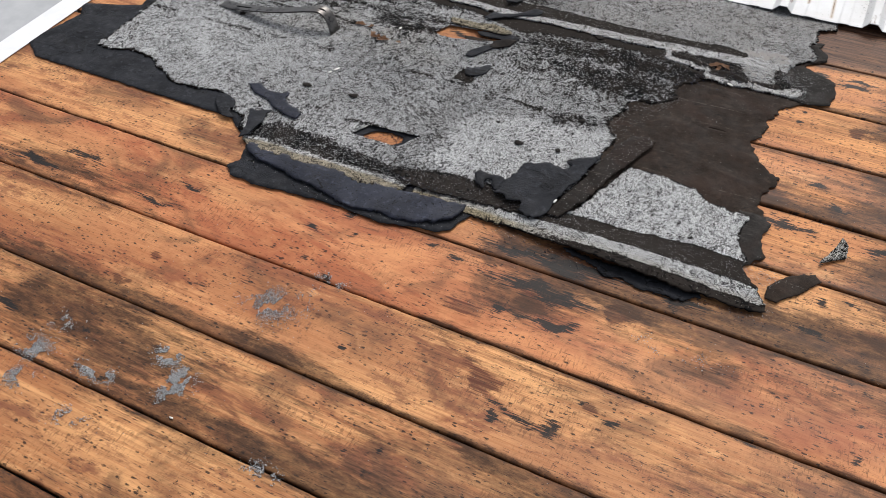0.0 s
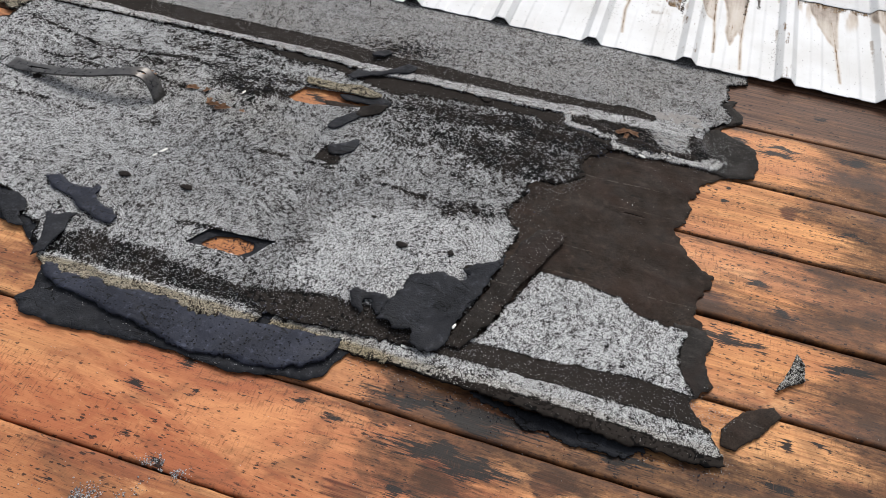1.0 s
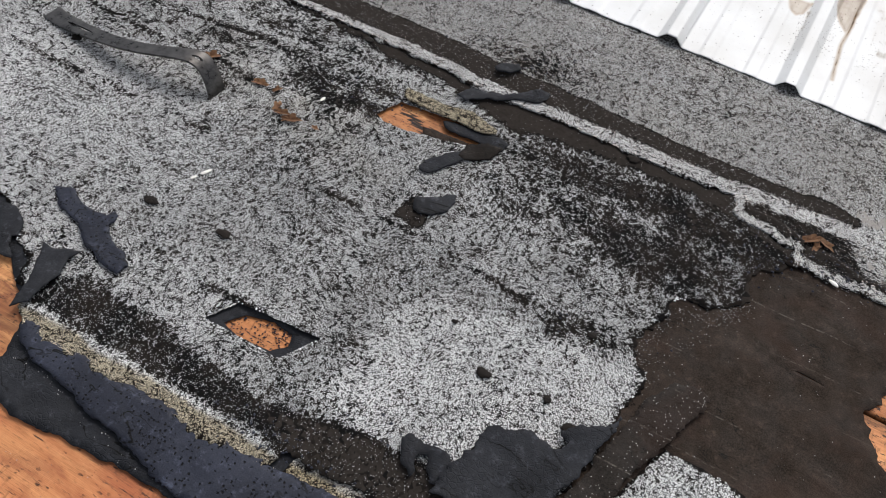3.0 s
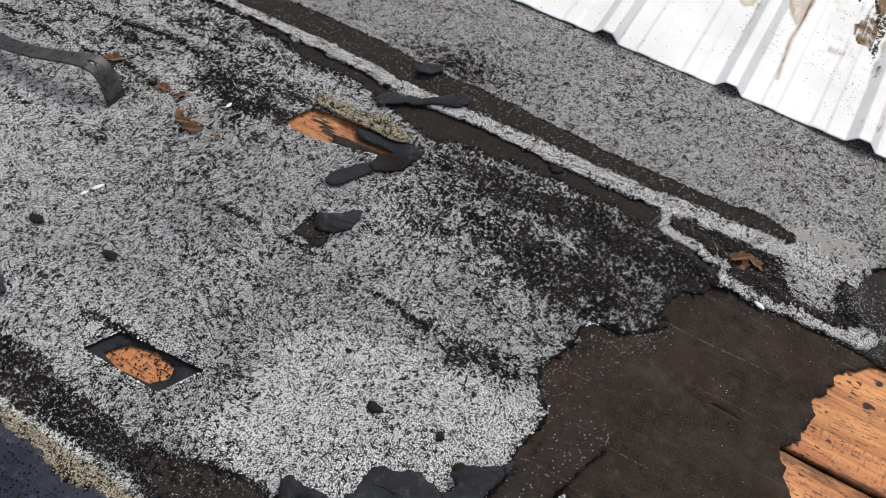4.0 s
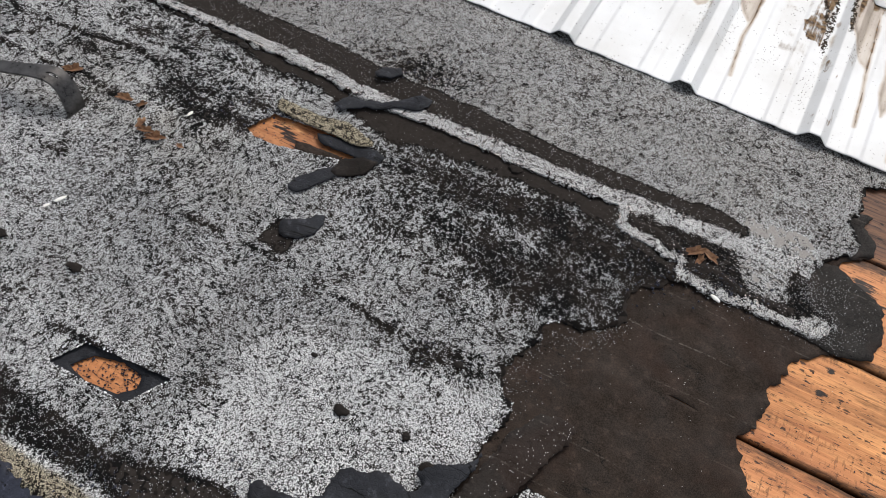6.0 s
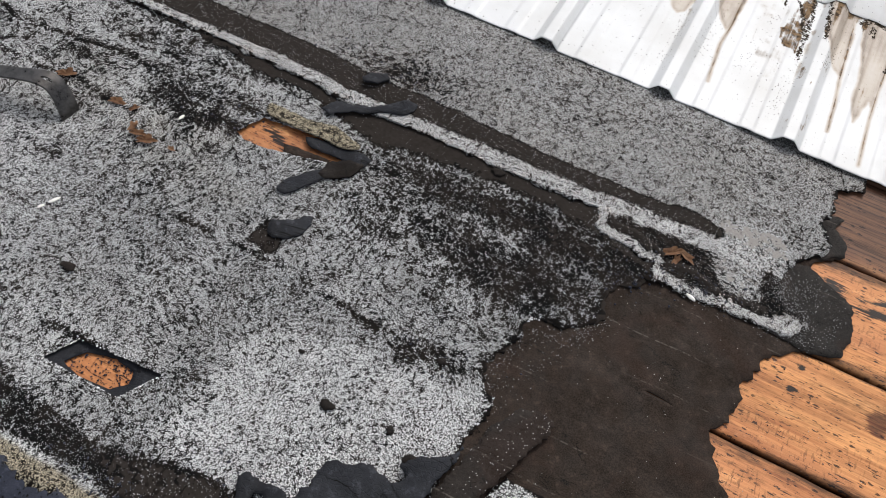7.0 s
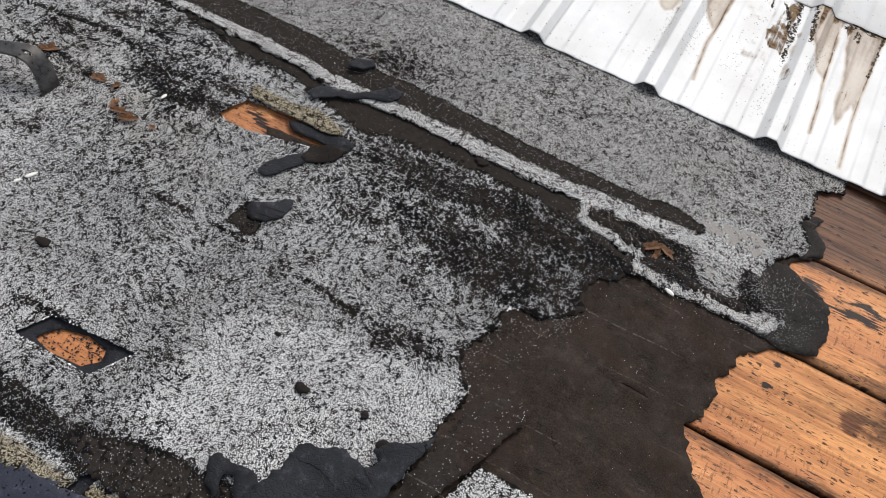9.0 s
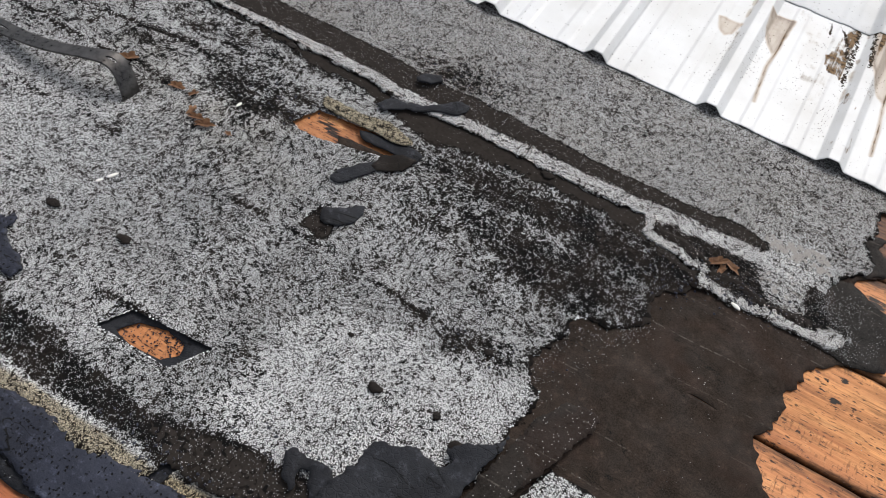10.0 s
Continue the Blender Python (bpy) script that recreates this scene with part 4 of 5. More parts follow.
def main_cover(x, y):
    c = 0.79 + 0.22 * (vnoise(x, y, 5, 40, 3) - 0.5) + 0.20 * (vnoise(x, y, 26, 41, 3) - 0.5)
    c = c + 0.07 * step(-0.45, -0.75, x) * step(0.25, 0.10, y)
    c = c + 0.17 * region(BRIGHT, x, y, 0.03, 0.02)
    streak = vnoise(x * 0.3 + y * 0.1, y, 34, 65, 3)
    c = c + 0.50 * (streak - 0.5) * step(0.08, 0.30, y) * step(-0.9, -0.3, x) - 0.10 * region(WORN, x, y, 0.07, 0.05, 6) - 0.22 * region(WORN_WEST, x, y, 0.04, 0.05, 7)
    c = c - 0.20 * step(0.16, 0.30, y) * step(-0.45, -0.2, x) - 0.20 * step(0.10, 0.27, y) * step(-0.25, 0.05, x)
    for k, (patch, loss) in enumerate(((DARK_MID, 0.20), (DARK_EAST, 0.22), (DARK_LAP, 0.22), (DARK_SPOT, 0.50), (BARE_STREAK, 0.30), (BARE_WEST, 0.22), (BARE_NORTH, 0.20), (BARE_SLOT, 0.60), (CLUMP_A, -0.30), (CLUMP_B, -0.35))):
        c = c - loss * region(patch, x, y, 0.028, 0.032, 210 + k)
    west = vnoise(x * 0.32 + y * 0.15, y, 40, 67, 3)
    c = c + 1.1 * (west - 0.52) * region([(-1.3, 0.26), (-0.85, 0.24), (-0.55, 0.27), (-0.45, 0.48), (-0.6, 0.54), (-1.3, 0.54)], x, y, 0.05, 0.05, 68)
    c = c - 1.15 * region(HOLLOW, x, y, 0.004, 0.008, 222)
    for k, line in enumerate(CREASES):
        d = away(line, x, y)
        c = c - 0.55 * np.exp(-((d / (0.005 + 0.006 * vnoise(x, y, 12, 56 + k))) ** 2)) * step(0.35, 0.55, vnoise(x, y, 16, 50 + k))
    rim = away(MAIN, x, y, True) + 0.008 * (vnoise(x, y, 45, 48, 2) - 0.5)
    c = c - 0.9 * step(0.009, 0.002, rim)
    lap = step(-0.012, 0.016, y - np.interp(x, LAP_X, LAP_Y) + 0.03 * (vnoise(x, y, 18, 9) - 0.5) + 0.02 * (vnoise(x, y, 90, 10, 2) - 0.5))
    c = c * (1 - lap) - 0.9 * lap
    band = region(BAND_S, x, y, 0.012, 0.010, 15)
    c = c * (1 - band) + (0.20 - 0.63 * step(-0.42, -0.25, x)) * band
    south = step(-0.415, -0.43, y) * (x < -0.24)
    c = c * (1 - south) + 0.86 * south
    return np.clip(c, -1.0, 1.0)


def main_tone(x, y):
    t = 0.54 + 0.7 * (vnoise(x, y, 3.2, 44, 3) - 0.5) + 0.12 * step(-0.35, -0.6, x) + 0.34 * step(-0.6, -1.3, x) - 0.22 * blobs([(-0.30, 0.02, 0.22, 0.09), (-0.60, 0.05, 0.2, 0.08), (-0.05, 0.17, 0.15, 0.06)], x, y)
    b = region(BRIGHT, x, y, 0.035, 0.02)
    t = t * (1 - b) + 1.0 * b
    return np.clip(t + 0.35 * step(-0.41, -0.425, y) * step(-0.445, -0.435, y), 0, 1)


def main_tan(x, y):
    s = step(-0.424, -0.436, y + 0.016 * (vnoise(x, y, 25, 19) - 0.5)) * (x < -0.20)
    return np.clip(0.85 * s + 0.30 * region([(-1.1, 0.20), (-0.5, 0.18), (-0.6, 0.32), (-1.0, 0.34)], x, y, 0.08, 0.08) * vnoise(x, y, 18, 18), 0, 1)


def main_top(x, y):
    z = 0.0092 + (vnoise(x, y, 4, 71, 2) - 0.5) * 0.003 + (vnoise(x, y, 16, 72, 3) - 0.5) * 0.0016
    for line in CREASES:
        z = z + 0.0022 * np.exp(-((away(line, x, y) / 0.014) ** 2))
    return z + 0.010 * step(-0.33, -0.46, y) * step(-0.84, -0.78, x) + 0.004 * np.exp(-((away(CUT, x, y, True) / 0.02) ** 2))


roll = new("roll_roofing")
main_sheet = sheet("granule_sheet", MAIN, GRANULES, main_top, 0.0032, 0.0042, holes=(CUT, SLOT), attrs={"cover": left_over(main_cover, 400), "tone": main_tone, "tan": main_tan}, seed=21, amp=0.007, parent=roll)
tagged(roll, "worn grey mineral-surfaced roll roofing with torn edges and cut holes", "roll roofing")

# the folded-under layer at its lower edge
FLAP = [(-0.815, -0.452), (-0.802, -0.482), (-0.757, -0.506), (-0.707, -0.512), (-0.637, -0.521), (-0.578, -0.534), (-0.511, -0.542), (-0.443, -0.554), (-0.386, -0.570), (-0.343, -0.558), (-0.300, -0.549),
        (-0.253, -0.551), (-0.196, -0.540), (-0.140, -0.521), (-0.105, -0.489), (-0.088, -0.452), (-0.09, -0.425), (-0.30, -0.452), (-0.555, -0.456)]
flap = sheet("folded_edge", FLAP, ASPHALT, lambda x, y: 0.0135 + 0.005 * np.sin(np.clip((y + 0.55) / 0.10, 0, 1) * 1.8) + (vnoise(x, y, 14, 91, 3) - 0.5) * 0.003, 0.0058, 0.008, seed=22, amp=0.004, parent=roll)
tagged(flap, "blue-black bare asphalt underside")

# ---- roll roofing: upper course under the metal ----
UPPER = [(-1.80, 0.54), (-1.57, 0.43), (-1.54, 0.52), (-0.89, 0.546), (-0.745, 0.545), (-0.593, 0.543), (-0.443, 0.534), (-0.329, 0.530), (-0.196, 0.536), (-0.064, 0.535), (0.064, 0.538), (0.190, 0.547),
         (0.198, 0.535), (0.208, 0.498), (0.240, 0.489), (0.294, 0.487), (0.319, 0.474), (0.346, 0.478), (0.352, 0.446), (0.341, 0.437), (0.402, 0.441), (0.446, 0.441), (0.490, 0.444), (0.544, 0.445),
         (0.597, 0.449), (0.643, 0.454), (0.660, 0.470), (0.665, 0.499), (0.655, 0.513), (0.613, 0.518), (0.600, 0.536), (0.589, 0.599), (0.606, 0.632), (0.646, 0.669),
         (0.666, 0.714), (0.635, 0.764), (0.649, 0.808), (0.645, 0.872), (0.700, 0.898), (0.702, 0.960), (0.70, 1.15), (-1.86, 1.15), (-1.86, 0.70)]
EDGE_E = [(0.206, 0.545), (0.213, 0.508), (0.241, 0.500), (0.294, 0.499), (0.322, 0.485), (0.350, 0.490), (0.364, 0.460), (0.401, 0.454), (0.440, 0.455), (0.485, 0.456), (0.539, 0.459), (0.593, 0.463), (0.640, 0.472)]
RIDGES = [[(0.215, 0.552), (0.237, 0.525), (0.289, 0.527), (0.335, 0.514), (0.352, 0.505)], [(0.376, 0.489), (0.416, 0.500), (0.459, 0.489), (0.496, 0.475), (0.575, 0.486)]]
SMOOTH = [(0.42, 0.636), (0.434, 0.669), (0.503, 0.677), (0.57, 0.685), (0.6, 0.656), (0.596, 0.626), (0.542, 0.614), (0.496, 0.618)]
BAND_N = [(-2.0, 0.56), (-0.60, 0.566), (0.053, 0.566), (0.293, 0.580), (0.46, 0.598), (0.452, 0.635), (0.388, 0.648), (0.275, 0.632), (0.152, 0.627), (0.026, 0.624), (-0.181, 0.637), (-0.402, 0.634), (-0.54, 0.645), (-0.769, 0.640), (-2.0, 0.64)]
REMNANT = [(0.20, 0.55), (0.22, 0.50), (0.31, 0.49), (0.44, 0.44), (0.67, 0.45), (0.66, 0.51), (0.60, 0.54), (0.59, 0.585), (0.41, 0.575), (0.29, 0.565)]
GREY_END = [(0.448, 0.582), (0.501, 0.598), (0.554, 0.58), (0.569, 0.512), (0.535, 0.488), (0.497, 0.490), (0.463, 0.515)]


def fuzzy(line, x, y):
    return away(line, x, y) + 0.009 * (vnoise(x, y, 34, 61, 2) - 0.5) + 0.016 * (vnoise(x, y, 150, 62, 2) - 0.5)


def strip_width(x):
    return 0.012 + 0.009 * step(-0.9, 0.0, x) + 0.010 * (vnoise(x, x * 0, 14, 28, 4) - 0.5)


def upper_cover(x, y):
    c = 0.91 + 0.18 * (vnoise(x, y, 6, 140, 3) - 0.5) + 0.16 * (vnoise(x, y, 24, 141, 3) - 0.5)
    c = c - 0.60 * np.exp(-(((x + 0.35) / 0.10) ** 2 + ((y - 0.68) / 0.04) ** 2)) - 0.15 * blobs([(0.10, 0.80, 0.05, 0.03), (-0.2, 0.72, 0.06, 0.03)], x, y)
    c = c - 0.8 * step(0.007, 0.001, away(UPPER, x, y, True) + 0.007 * (vnoise(x, y, 45, 49, 2) - 0.5))
    c = c - 0.7 * step(0.006, 0.001, away([(0.59, 0.888), (0.62, 0.880), (0.655, 0.874), (0.70, 0.868)], x, y) + 0.004 * vnoise(x, y, 60, 52, 2))
    band = region(BAND_N, x, y, 0.006, 0.006, 16)
    c = c * (1 - band) - 0.9 * band
    rem = region(REMNANT, x, y, 0.006, 0.006, 17)
    c = c * (1 - rem) - 0.05 * rem
    end = region(GREY_END, x, y, 0.012, 0.016, 18)
    c = c * (1 - end) + 0.82 * end
    c = c + 0.1 * region(SMOOTH, x, y, 0.01, 0.01, 19)
    for line in RIDGES:
        c = np.where(away(line, x, y) + 0.010 * (vnoise(x, y, 50, 63, 2) - 0.5) < 0.009, -1.0, c)
    edge = step(1.3, 0.7, fuzzy(EDGE_E, x, y) / (0.0125 + 0.016 * step(0.57, 0.63, x)))
    seam = step(1.35, 0.8, fuzzy(SEAM, x, y) / strip_width(x))
    return np.clip(np.where(np.maximum(edge, seam) > 0.02, np.maximum(c, 0.97 * np.maximum(edge, seam)), c), -1.0, 1)


def upper_tone(x, y):
    edge = step(1.3, 0.7, away(EDGE_E, x, y) / 0.016)
    seam = step(1.35, 0.8, away(SEAM, x, y) / strip_width(x))
    return np.clip(0.46 + 0.30 * (vnoise(x, y, 4, 144, 3) - 0.5) + 0.25 * region(SMOOTH, x, y, 0.01, 0.01, 19) + 0.25 * region(GREY_END, x, y, 0.01, 0.01, 18) + 0.55 * np.maximum(edge, seam), 0, 1)


def upper_tan(x, y):
    return np.clip(0.07 + 0.7 * step(-1.45, -1.6, x) + 0.2 * (vnoise(x, y, 5, 146) - 0.5) - 0.2 * step(1.35, 0.8, away(SEAM, x, y) / strip_width(x)), 0, 1)


def upper_paste(x, y):
    """Where the granules are trodden flat into a smooth pale skin."""
    return np.maximum(region(SMOOTH, x, y, 0.012, 0.014, 19), 0.8 * region(GREY_END, x, y, 0.010, 0.014, 18)) * (away(SEAM, x, y) > strip_width(x))


def upper_top(x, y):
    z = 0.0135 + (vnoise(x, y, 4, 171, 2) - 0.5) * 0.002 + (vnoise(x, y, 18, 172, 3) - 0.5) * 0.0012
    for line in RIDGES:
        z = z + 0.006 * np.exp(-((away(line, x, y) / 0.007) ** 2)) * (0.4 + vnoise(x, y, 60, 174, 2))
    return z - 0.004 * step(0.30, 0.45, x) + 0.0016 * step(1.3, 0.7, away(SEAM, x, y) / strip_width(x))


upper = new("roll_roofing")
sheet("granule_sheet", UPPER, GRANULES, upper_top, 0.0034, 0.0045, attrs={"cover": left_over(upper_cover, 400), "tone": upper_tone, "tan": upper_tan, "paste": upper_paste}, seed=23, amp=0.005, parent=upper)
tagged(upper, "grey granule roll roofing with a white-edged sealed lap", "roll roofing")

# ---- roll roofing: lower corner piece with its lifted edge ----
CORNER = [(-0.27, -0.455), (-0.26, -0.40), (0.12, -0.36), (0.188, -0.307), (0.271, -0.071), (0.389, -0.075), (0.473, -0.091), (0.518, -0.128), (0.630, -0.139), (0.621, -0.225), (0.660, -0.305),
          (0.650, -0.323), (0.678, -0.364), (0.704, -0.391), (0.742, -0.458), (0.702, -0.47), (0.589, -0.474), (0.476, -0.478), (0.358, -0.475), (0.235, -0.466), (0.121, -0.458), (0.041, -0.450), (-0.1, -0.452)]
CORNER_BAND = [(0.0, -0.345), (0.172, -0.332), (0.386, -0.322), (0.532, -0.305), (0.75, -0.318), (0.75, -0.386), (0.522, -0.380), (0.281, -0.384), (0.0, -0.392)]


def corner_cover(x, y):
    c = 0.91 + 0.16 * (vnoise(x, y, 22, 241, 3) - 0.5)
    band = region(CORNER_BAND, x, y, 0.005, 0.004, 24)
    c = c * (1 - band) - 0.9 * band
    c = c - 0.8 * step(0.006, 0.001, away(CORNER, x, y, True) + 0.008 * (vnoise(x, y, 45, 50, 2) - 0.5))
    low = step(-0.436, -0.446, y + 0.01 * (vnoise(x, y, 20, 25) - 0.5)) * step(0.05, 0.3, x)
    return np.clip(c * (1 - low) - 0.4 * low, -1.0, 1)


def corner_tan(x, y):
    return np.clip((0.25 + 0.65 * step(0.2, 0.0, x)) * step(-0.415, -0.432, y + 0.012 * (vnoise(x, y, 20, 26) - 0.5)) + 0.4 * step(0.05, -0.1, x), 0, 1)


def corner_top(x, y):
    lift = 0.024 * step(-0.33, -0.47, y) * np.exp(-(((x - 0.36) / 0.24) ** 2))
    return 0.0080 + lift + (vnoise(x, y, 12, 271, 3) - 0.5) * 0.002


corner = new("roll_roofing")
sheet("granule_sheet", CORNER, GRANULES, corner_top, 0.0036, 0.0042, attrs={"cover": left_over(corner_cover, 400), "tone": lambda x, y: 1.0 - 0.3 * (y < -0.39) * vnoise(x, y, 20, 27), "tan": corner_tan}, seed=24, amp=0.0035, parent=corner)
tagged(corner, "bright white granule roofing corner with a lifted edge", "roll roofing")



# ---- the granules that still stand proud of the sheets ----
def granules(parent, outline, holes, top, cover, tone, tan, seed, spacing=0.0027, north=0.955, size=0.00195, even=0.0, skip=None, umber=0.0):
    """One small stone for each granule, thinned where the sheet is worn; coarser on the far western end."""
    rng = np.random.RandomState(seed)
    xs, ys = [p[0] for p in outline], [p[1] for p in outline]
    px, py, ps = [], [], []
    for x0, x1, gap in ((min(xs), max(min(xs), -1.05), spacing * 1.45), (max(min(xs), -1.05), max(xs), spacing)):
        gx, gy = np.meshgrid(np.arange(x0, x1, gap), np.arange(min(ys), min(max(ys), north), gap))
        px.append((gx + rng.uniform(-0.5, 0.5, gx.shape) * gap).ravel())
        py.append((gy + rng.uniform(-0.5, 0.5, gy.shape) * gap).ravel())
        ps.append(np.full(gx.size, size * gap / spacing))
    x, y, big = np.concatenate(px), np.concatenate(py), np.concatenate(ps)
    keep = inside(outline, x, y) & (away(outline, x, y, True) > 0.005)
    for h in holes:
        keep &= ~inside(h, x, y)
    x, y, big = x[keep], y[keep], big[keep]
    keep = left_over(cover, 400)(x, y) + 0.80 * (rng.rand(len(x)) - 0.5) > -0.20
    keep |= rng.rand(len(x)) < 0.045
    if skip:
        keep &= skip(x, y) < 0.45 + 0.9 * (rng.rand(len(x)) > 0.85)
    x, y, big = x[keep], y[keep], big[keep]
    n = len(x)
    t, warm = tone(x, y) + 0 * x, tan(x, y) + 0 * x
    pick = rng.rand(n)
    grey = np.where(pick < 0.30, 0.02 + 0.05 * pick, 0.18 + 0.76 * pick**1.5)
    grey = grey * (1 - even) + 0.34 * even
    white = np.where(pick < 0.12, 0.04, 0.46 + 0.46 * pick)
    shade = grey * (1 - t) + white * t
    z = top(x, y) + 0 * x
    r = rng.uniform(0.6, 1.15, n) * big
    a = rng.rand(n) * math.tau
    ring = np.stack([np.stack([x + r * rng.uniform(0.7, 1.2, n) * np.cos(a + k), y + r * rng.uniform(0.7, 1.2, n) * np.sin(a + k), z - 0.0006], -1) for k in (0.0, 1.6, 3.1, 4.7)], 1)
    tip = np.stack([x + rng.uniform(-0.4, 0.4, n) * r, y + rng.uniform(-0.4, 0.4, n) * r, z + r * rng.uniform(0.04, 0.20, n)], -1)[:, None]
    v = np.concatenate([ring, tip], 1).reshape(-1, 3)
    tri = np.array([(0, 1, 4), (1, 2, 4), (2, 3, 4), (3, 0, 4)])
    f = (tri[None] + 5 * np.arange(n)[:, None, None]).reshape(-1)
    me = bpy.data.meshes.new("granules")
    me.vertices.add(5 * n)
    me.vertices.foreach_set("co", v.ravel().astype(np.float32))
    me.loops.add(12 * n)
    me.loops.foreach_set("vertex_index", f.astype(np.int32))
    me.polygons.add(4 * n)
    me.polygons.foreach_set("loop_start", np.arange(0, 12 * n, 3, dtype=np.int32))
    me.attributes.new("shade", "FLOAT", "POINT").data.foreach_set("value", np.repeat(shade, 5).astype(np.float32))
    me.attributes.new("tan", "FLOAT", "POINT").data.foreach_set("value", np.repeat(warm, 5).astype(np.float32))
    me.attributes.new("umber", "FLOAT", "POINT").data.foreach_set("value", np.full(5 * n, umber, np.float32))
    me.materials.append(STONES)
    me.update(calc_edges=True)
    ob = new("granules", me)
    ob.parent = parent
    return tagged(ob, kind="stuff")


granules(roll, MAIN, (CUT, SLOT), main_top, main_cover, main_tone, main_tan, 401, north=0.55)
granules(upper, UPPER, (), upper_top, upper_cover, upper_tone, upper_tan, 402, even=0.5, skip=upper_paste, umber=1.0)
granules(corner, CORNER, (), corner_top, corner_cover, lambda x, y: 1.0 - 0.3 * (y < -0.39) * vnoise(x, y, 20, 27), corner_tan, 403)

# ---- torn scraps ----
def scrap(outline, label, material=BLACK_FELT, base=0.013, curl=0.004, seed=1, thick=0.0024, spacing=0.005, amp=0.0055, name="felt_scrap", category="felt scrap", **more):
    cx, cy = sum(p[0] for p in outline) / len(outline), sum(p[1] for p in outline) / len(outline)
    top = lambda x, y: base + thick + curl * vnoise(x, y, 16, seed + 300, 2) + 0.0012 * vnoise(x, y, 60, seed + 310, 2)  # noqa: E731
    ob = sheet(name, outline, material, top, thick, spacing, seed=seed, amp=amp, grain=0.003, origin=(cx, cy), **more)
    return tagged(ob, label, category)


scrap([(0.206, -0.006), (0.24, 0.049), (0.288, 0.068), (0.313, 0.052), (0.291, -0.005), (0.27, -0.067), (0.236, -0.151), (0.21, -0.249), (0.183, -0.319), (0.159, -0.363), (0.127, -0.363), (0.14, -0.304), (0.161, -0.217), (0.18, -0.132), (0.197, -0.068)],
      "narrow brown-black asphalt strip with stray granules", SPECKLED, 0.011, 0.008, 31, 0.0035, 0.006, 0.004, "asphalt_strip", "roofing strip")
scrap([(-0.01, -0.212), (0.004, -0.188), (0.026, -0.192), (0.057, -0.169), (0.093, -0.176), (0.116, -0.176), (0.125, -0.155), (0.103, -0.143), (0.13, -0.122), (0.166, -0.096), (0.184, -0.062), (0.184, -0.1), (0.169, -0.154), (0.158, -0.212), (0.142, -0.258), (0.131, -0.311),
       (0.127, -0.366), (0.104, -0.397), (0.07, -0.404), (0.048, -0.39), (0.041, -0.356), (0.005, -0.367), (-0.013, -0.352), (-0.039, -0.354), (-0.037, -0.335), (-0.03, -0.294), (-0.014, -0.254)],
      "large black torn felt scrap over the white granules", BLACK_FELT, 0.017, 0.008, 32, 0.0028, amp=0.004)
scrap([(-0.126, -0.292), (-0.11, -0.279), (-0.088, -0.288), (-0.05, -0.274), (-0.028, -0.291), (-0.031, -0.326), (-0.044, -0.337), (-0.071, -0.301), (-0.089, -0.305), (-0.078, -0.343), (-0.103, -0.331)],
      "small forked black felt scrap beside the large one", BLACK_FELT, 0.0125, 0.006, 44, 0.0026, amp=0.003)
scrap([(-0.45, 0.481), (-0.44, 0.502), (-0.432, 0.517), (-0.4, 0.521), (-0.362, 0.541), (-0.324, 0.572), (-0.292, 0.603), (-0.269, 0.602), (-0.265, 0.579), (-0.281, 0.558), (-0.318, 0.549), (-0.351, 0.522), (-0.394, 0.5), (-0.424, 0.476)],
      "black bow-shaped felt scrap lying across the seam", base=0.0145, curl=0.004, seed=33, amp=0.0025)
scrap([(-0.418, 0.607), (-0.408, 0.631), (-0.374, 0.648), (-0.363, 0.635), (-0.379, 0.607), (-0.405, 0.595)], "small raised black felt lump", base=0.017, curl=0.012, seed=34, thick=0.004, amp=0.002)
scrap([(-0.417, 0.251), (-0.412, 0.269), (-0.389, 0.305), (-0.36, 0.339), (-0.34, 0.334), (-0.353, 0.301), (-0.371, 0.268), (-0.39, 0.246), (-0.406, 0.241)], "tapered black felt scrap beside the slot", seed=35, curl=0.0015, base=0.0108, amp=0.002)
scrap([(-0.359, 0.322), (-0.358, 0.353), (-0.342, 0.37), (-0.312, 0.388), (-0.287, 0.391), (-0.287, 0.374), (-0.295, 0.348), (-0.317, 0.33), (-0.343, 0.318)], "dark brown felt scrap at the slot's end", DARK_FELT, 0.0112, 0.002, 45, amp=0.003)
scrap([(-0.373, 0.159), (-0.374, 0.173), (-0.337, 0.196), (-0.311, 0.22), (-0.298, 0.204), (-0.297, 0.184), (-0.315, 0.163), (-0.324, 0.147), (-0.35, 0.138), (-0.365, 0.144)], "curled black felt scrap beside a bare hollow", seed=36, curl=0.002, base=0.0108, amp=0.0035)
scrap([(-1.001, -0.2), (-0.968, -0.181), (-0.928, -0.203), (-0.891, -0.205), (-0.86, -0.2), (-0.855, -0.179), (-0.842, -0.189), (-0.84, -0.215), (-0.812, -0.241), (-0.77, -0.251), (-0.745, -0.27), (-0.751, -0.292), (-0.776, -0.295), (-0.822, -0.28), (-0.85, -0.272), (-0.893, -0.245), (-0.947, -0.232)],
      "long blue-black felt scrap on grey granules", ASPHALT, seed=37, curl=0.005, base=0.0115, amp=0.0025)
scrap([(-0.91, -0.313), (-0.884, -0.312), (-0.837, -0.293), (-0.847, -0.315), (-0.83, -0.354), (-0.837, -0.389), (-0.837, -0.419), (-0.858, -0.449), (-0.864, -0.419), (-0.878, -0.373)], "pointed black felt scrap on the torn edge", base=0.016, seed=38, curl=0.006, amp=0.002)
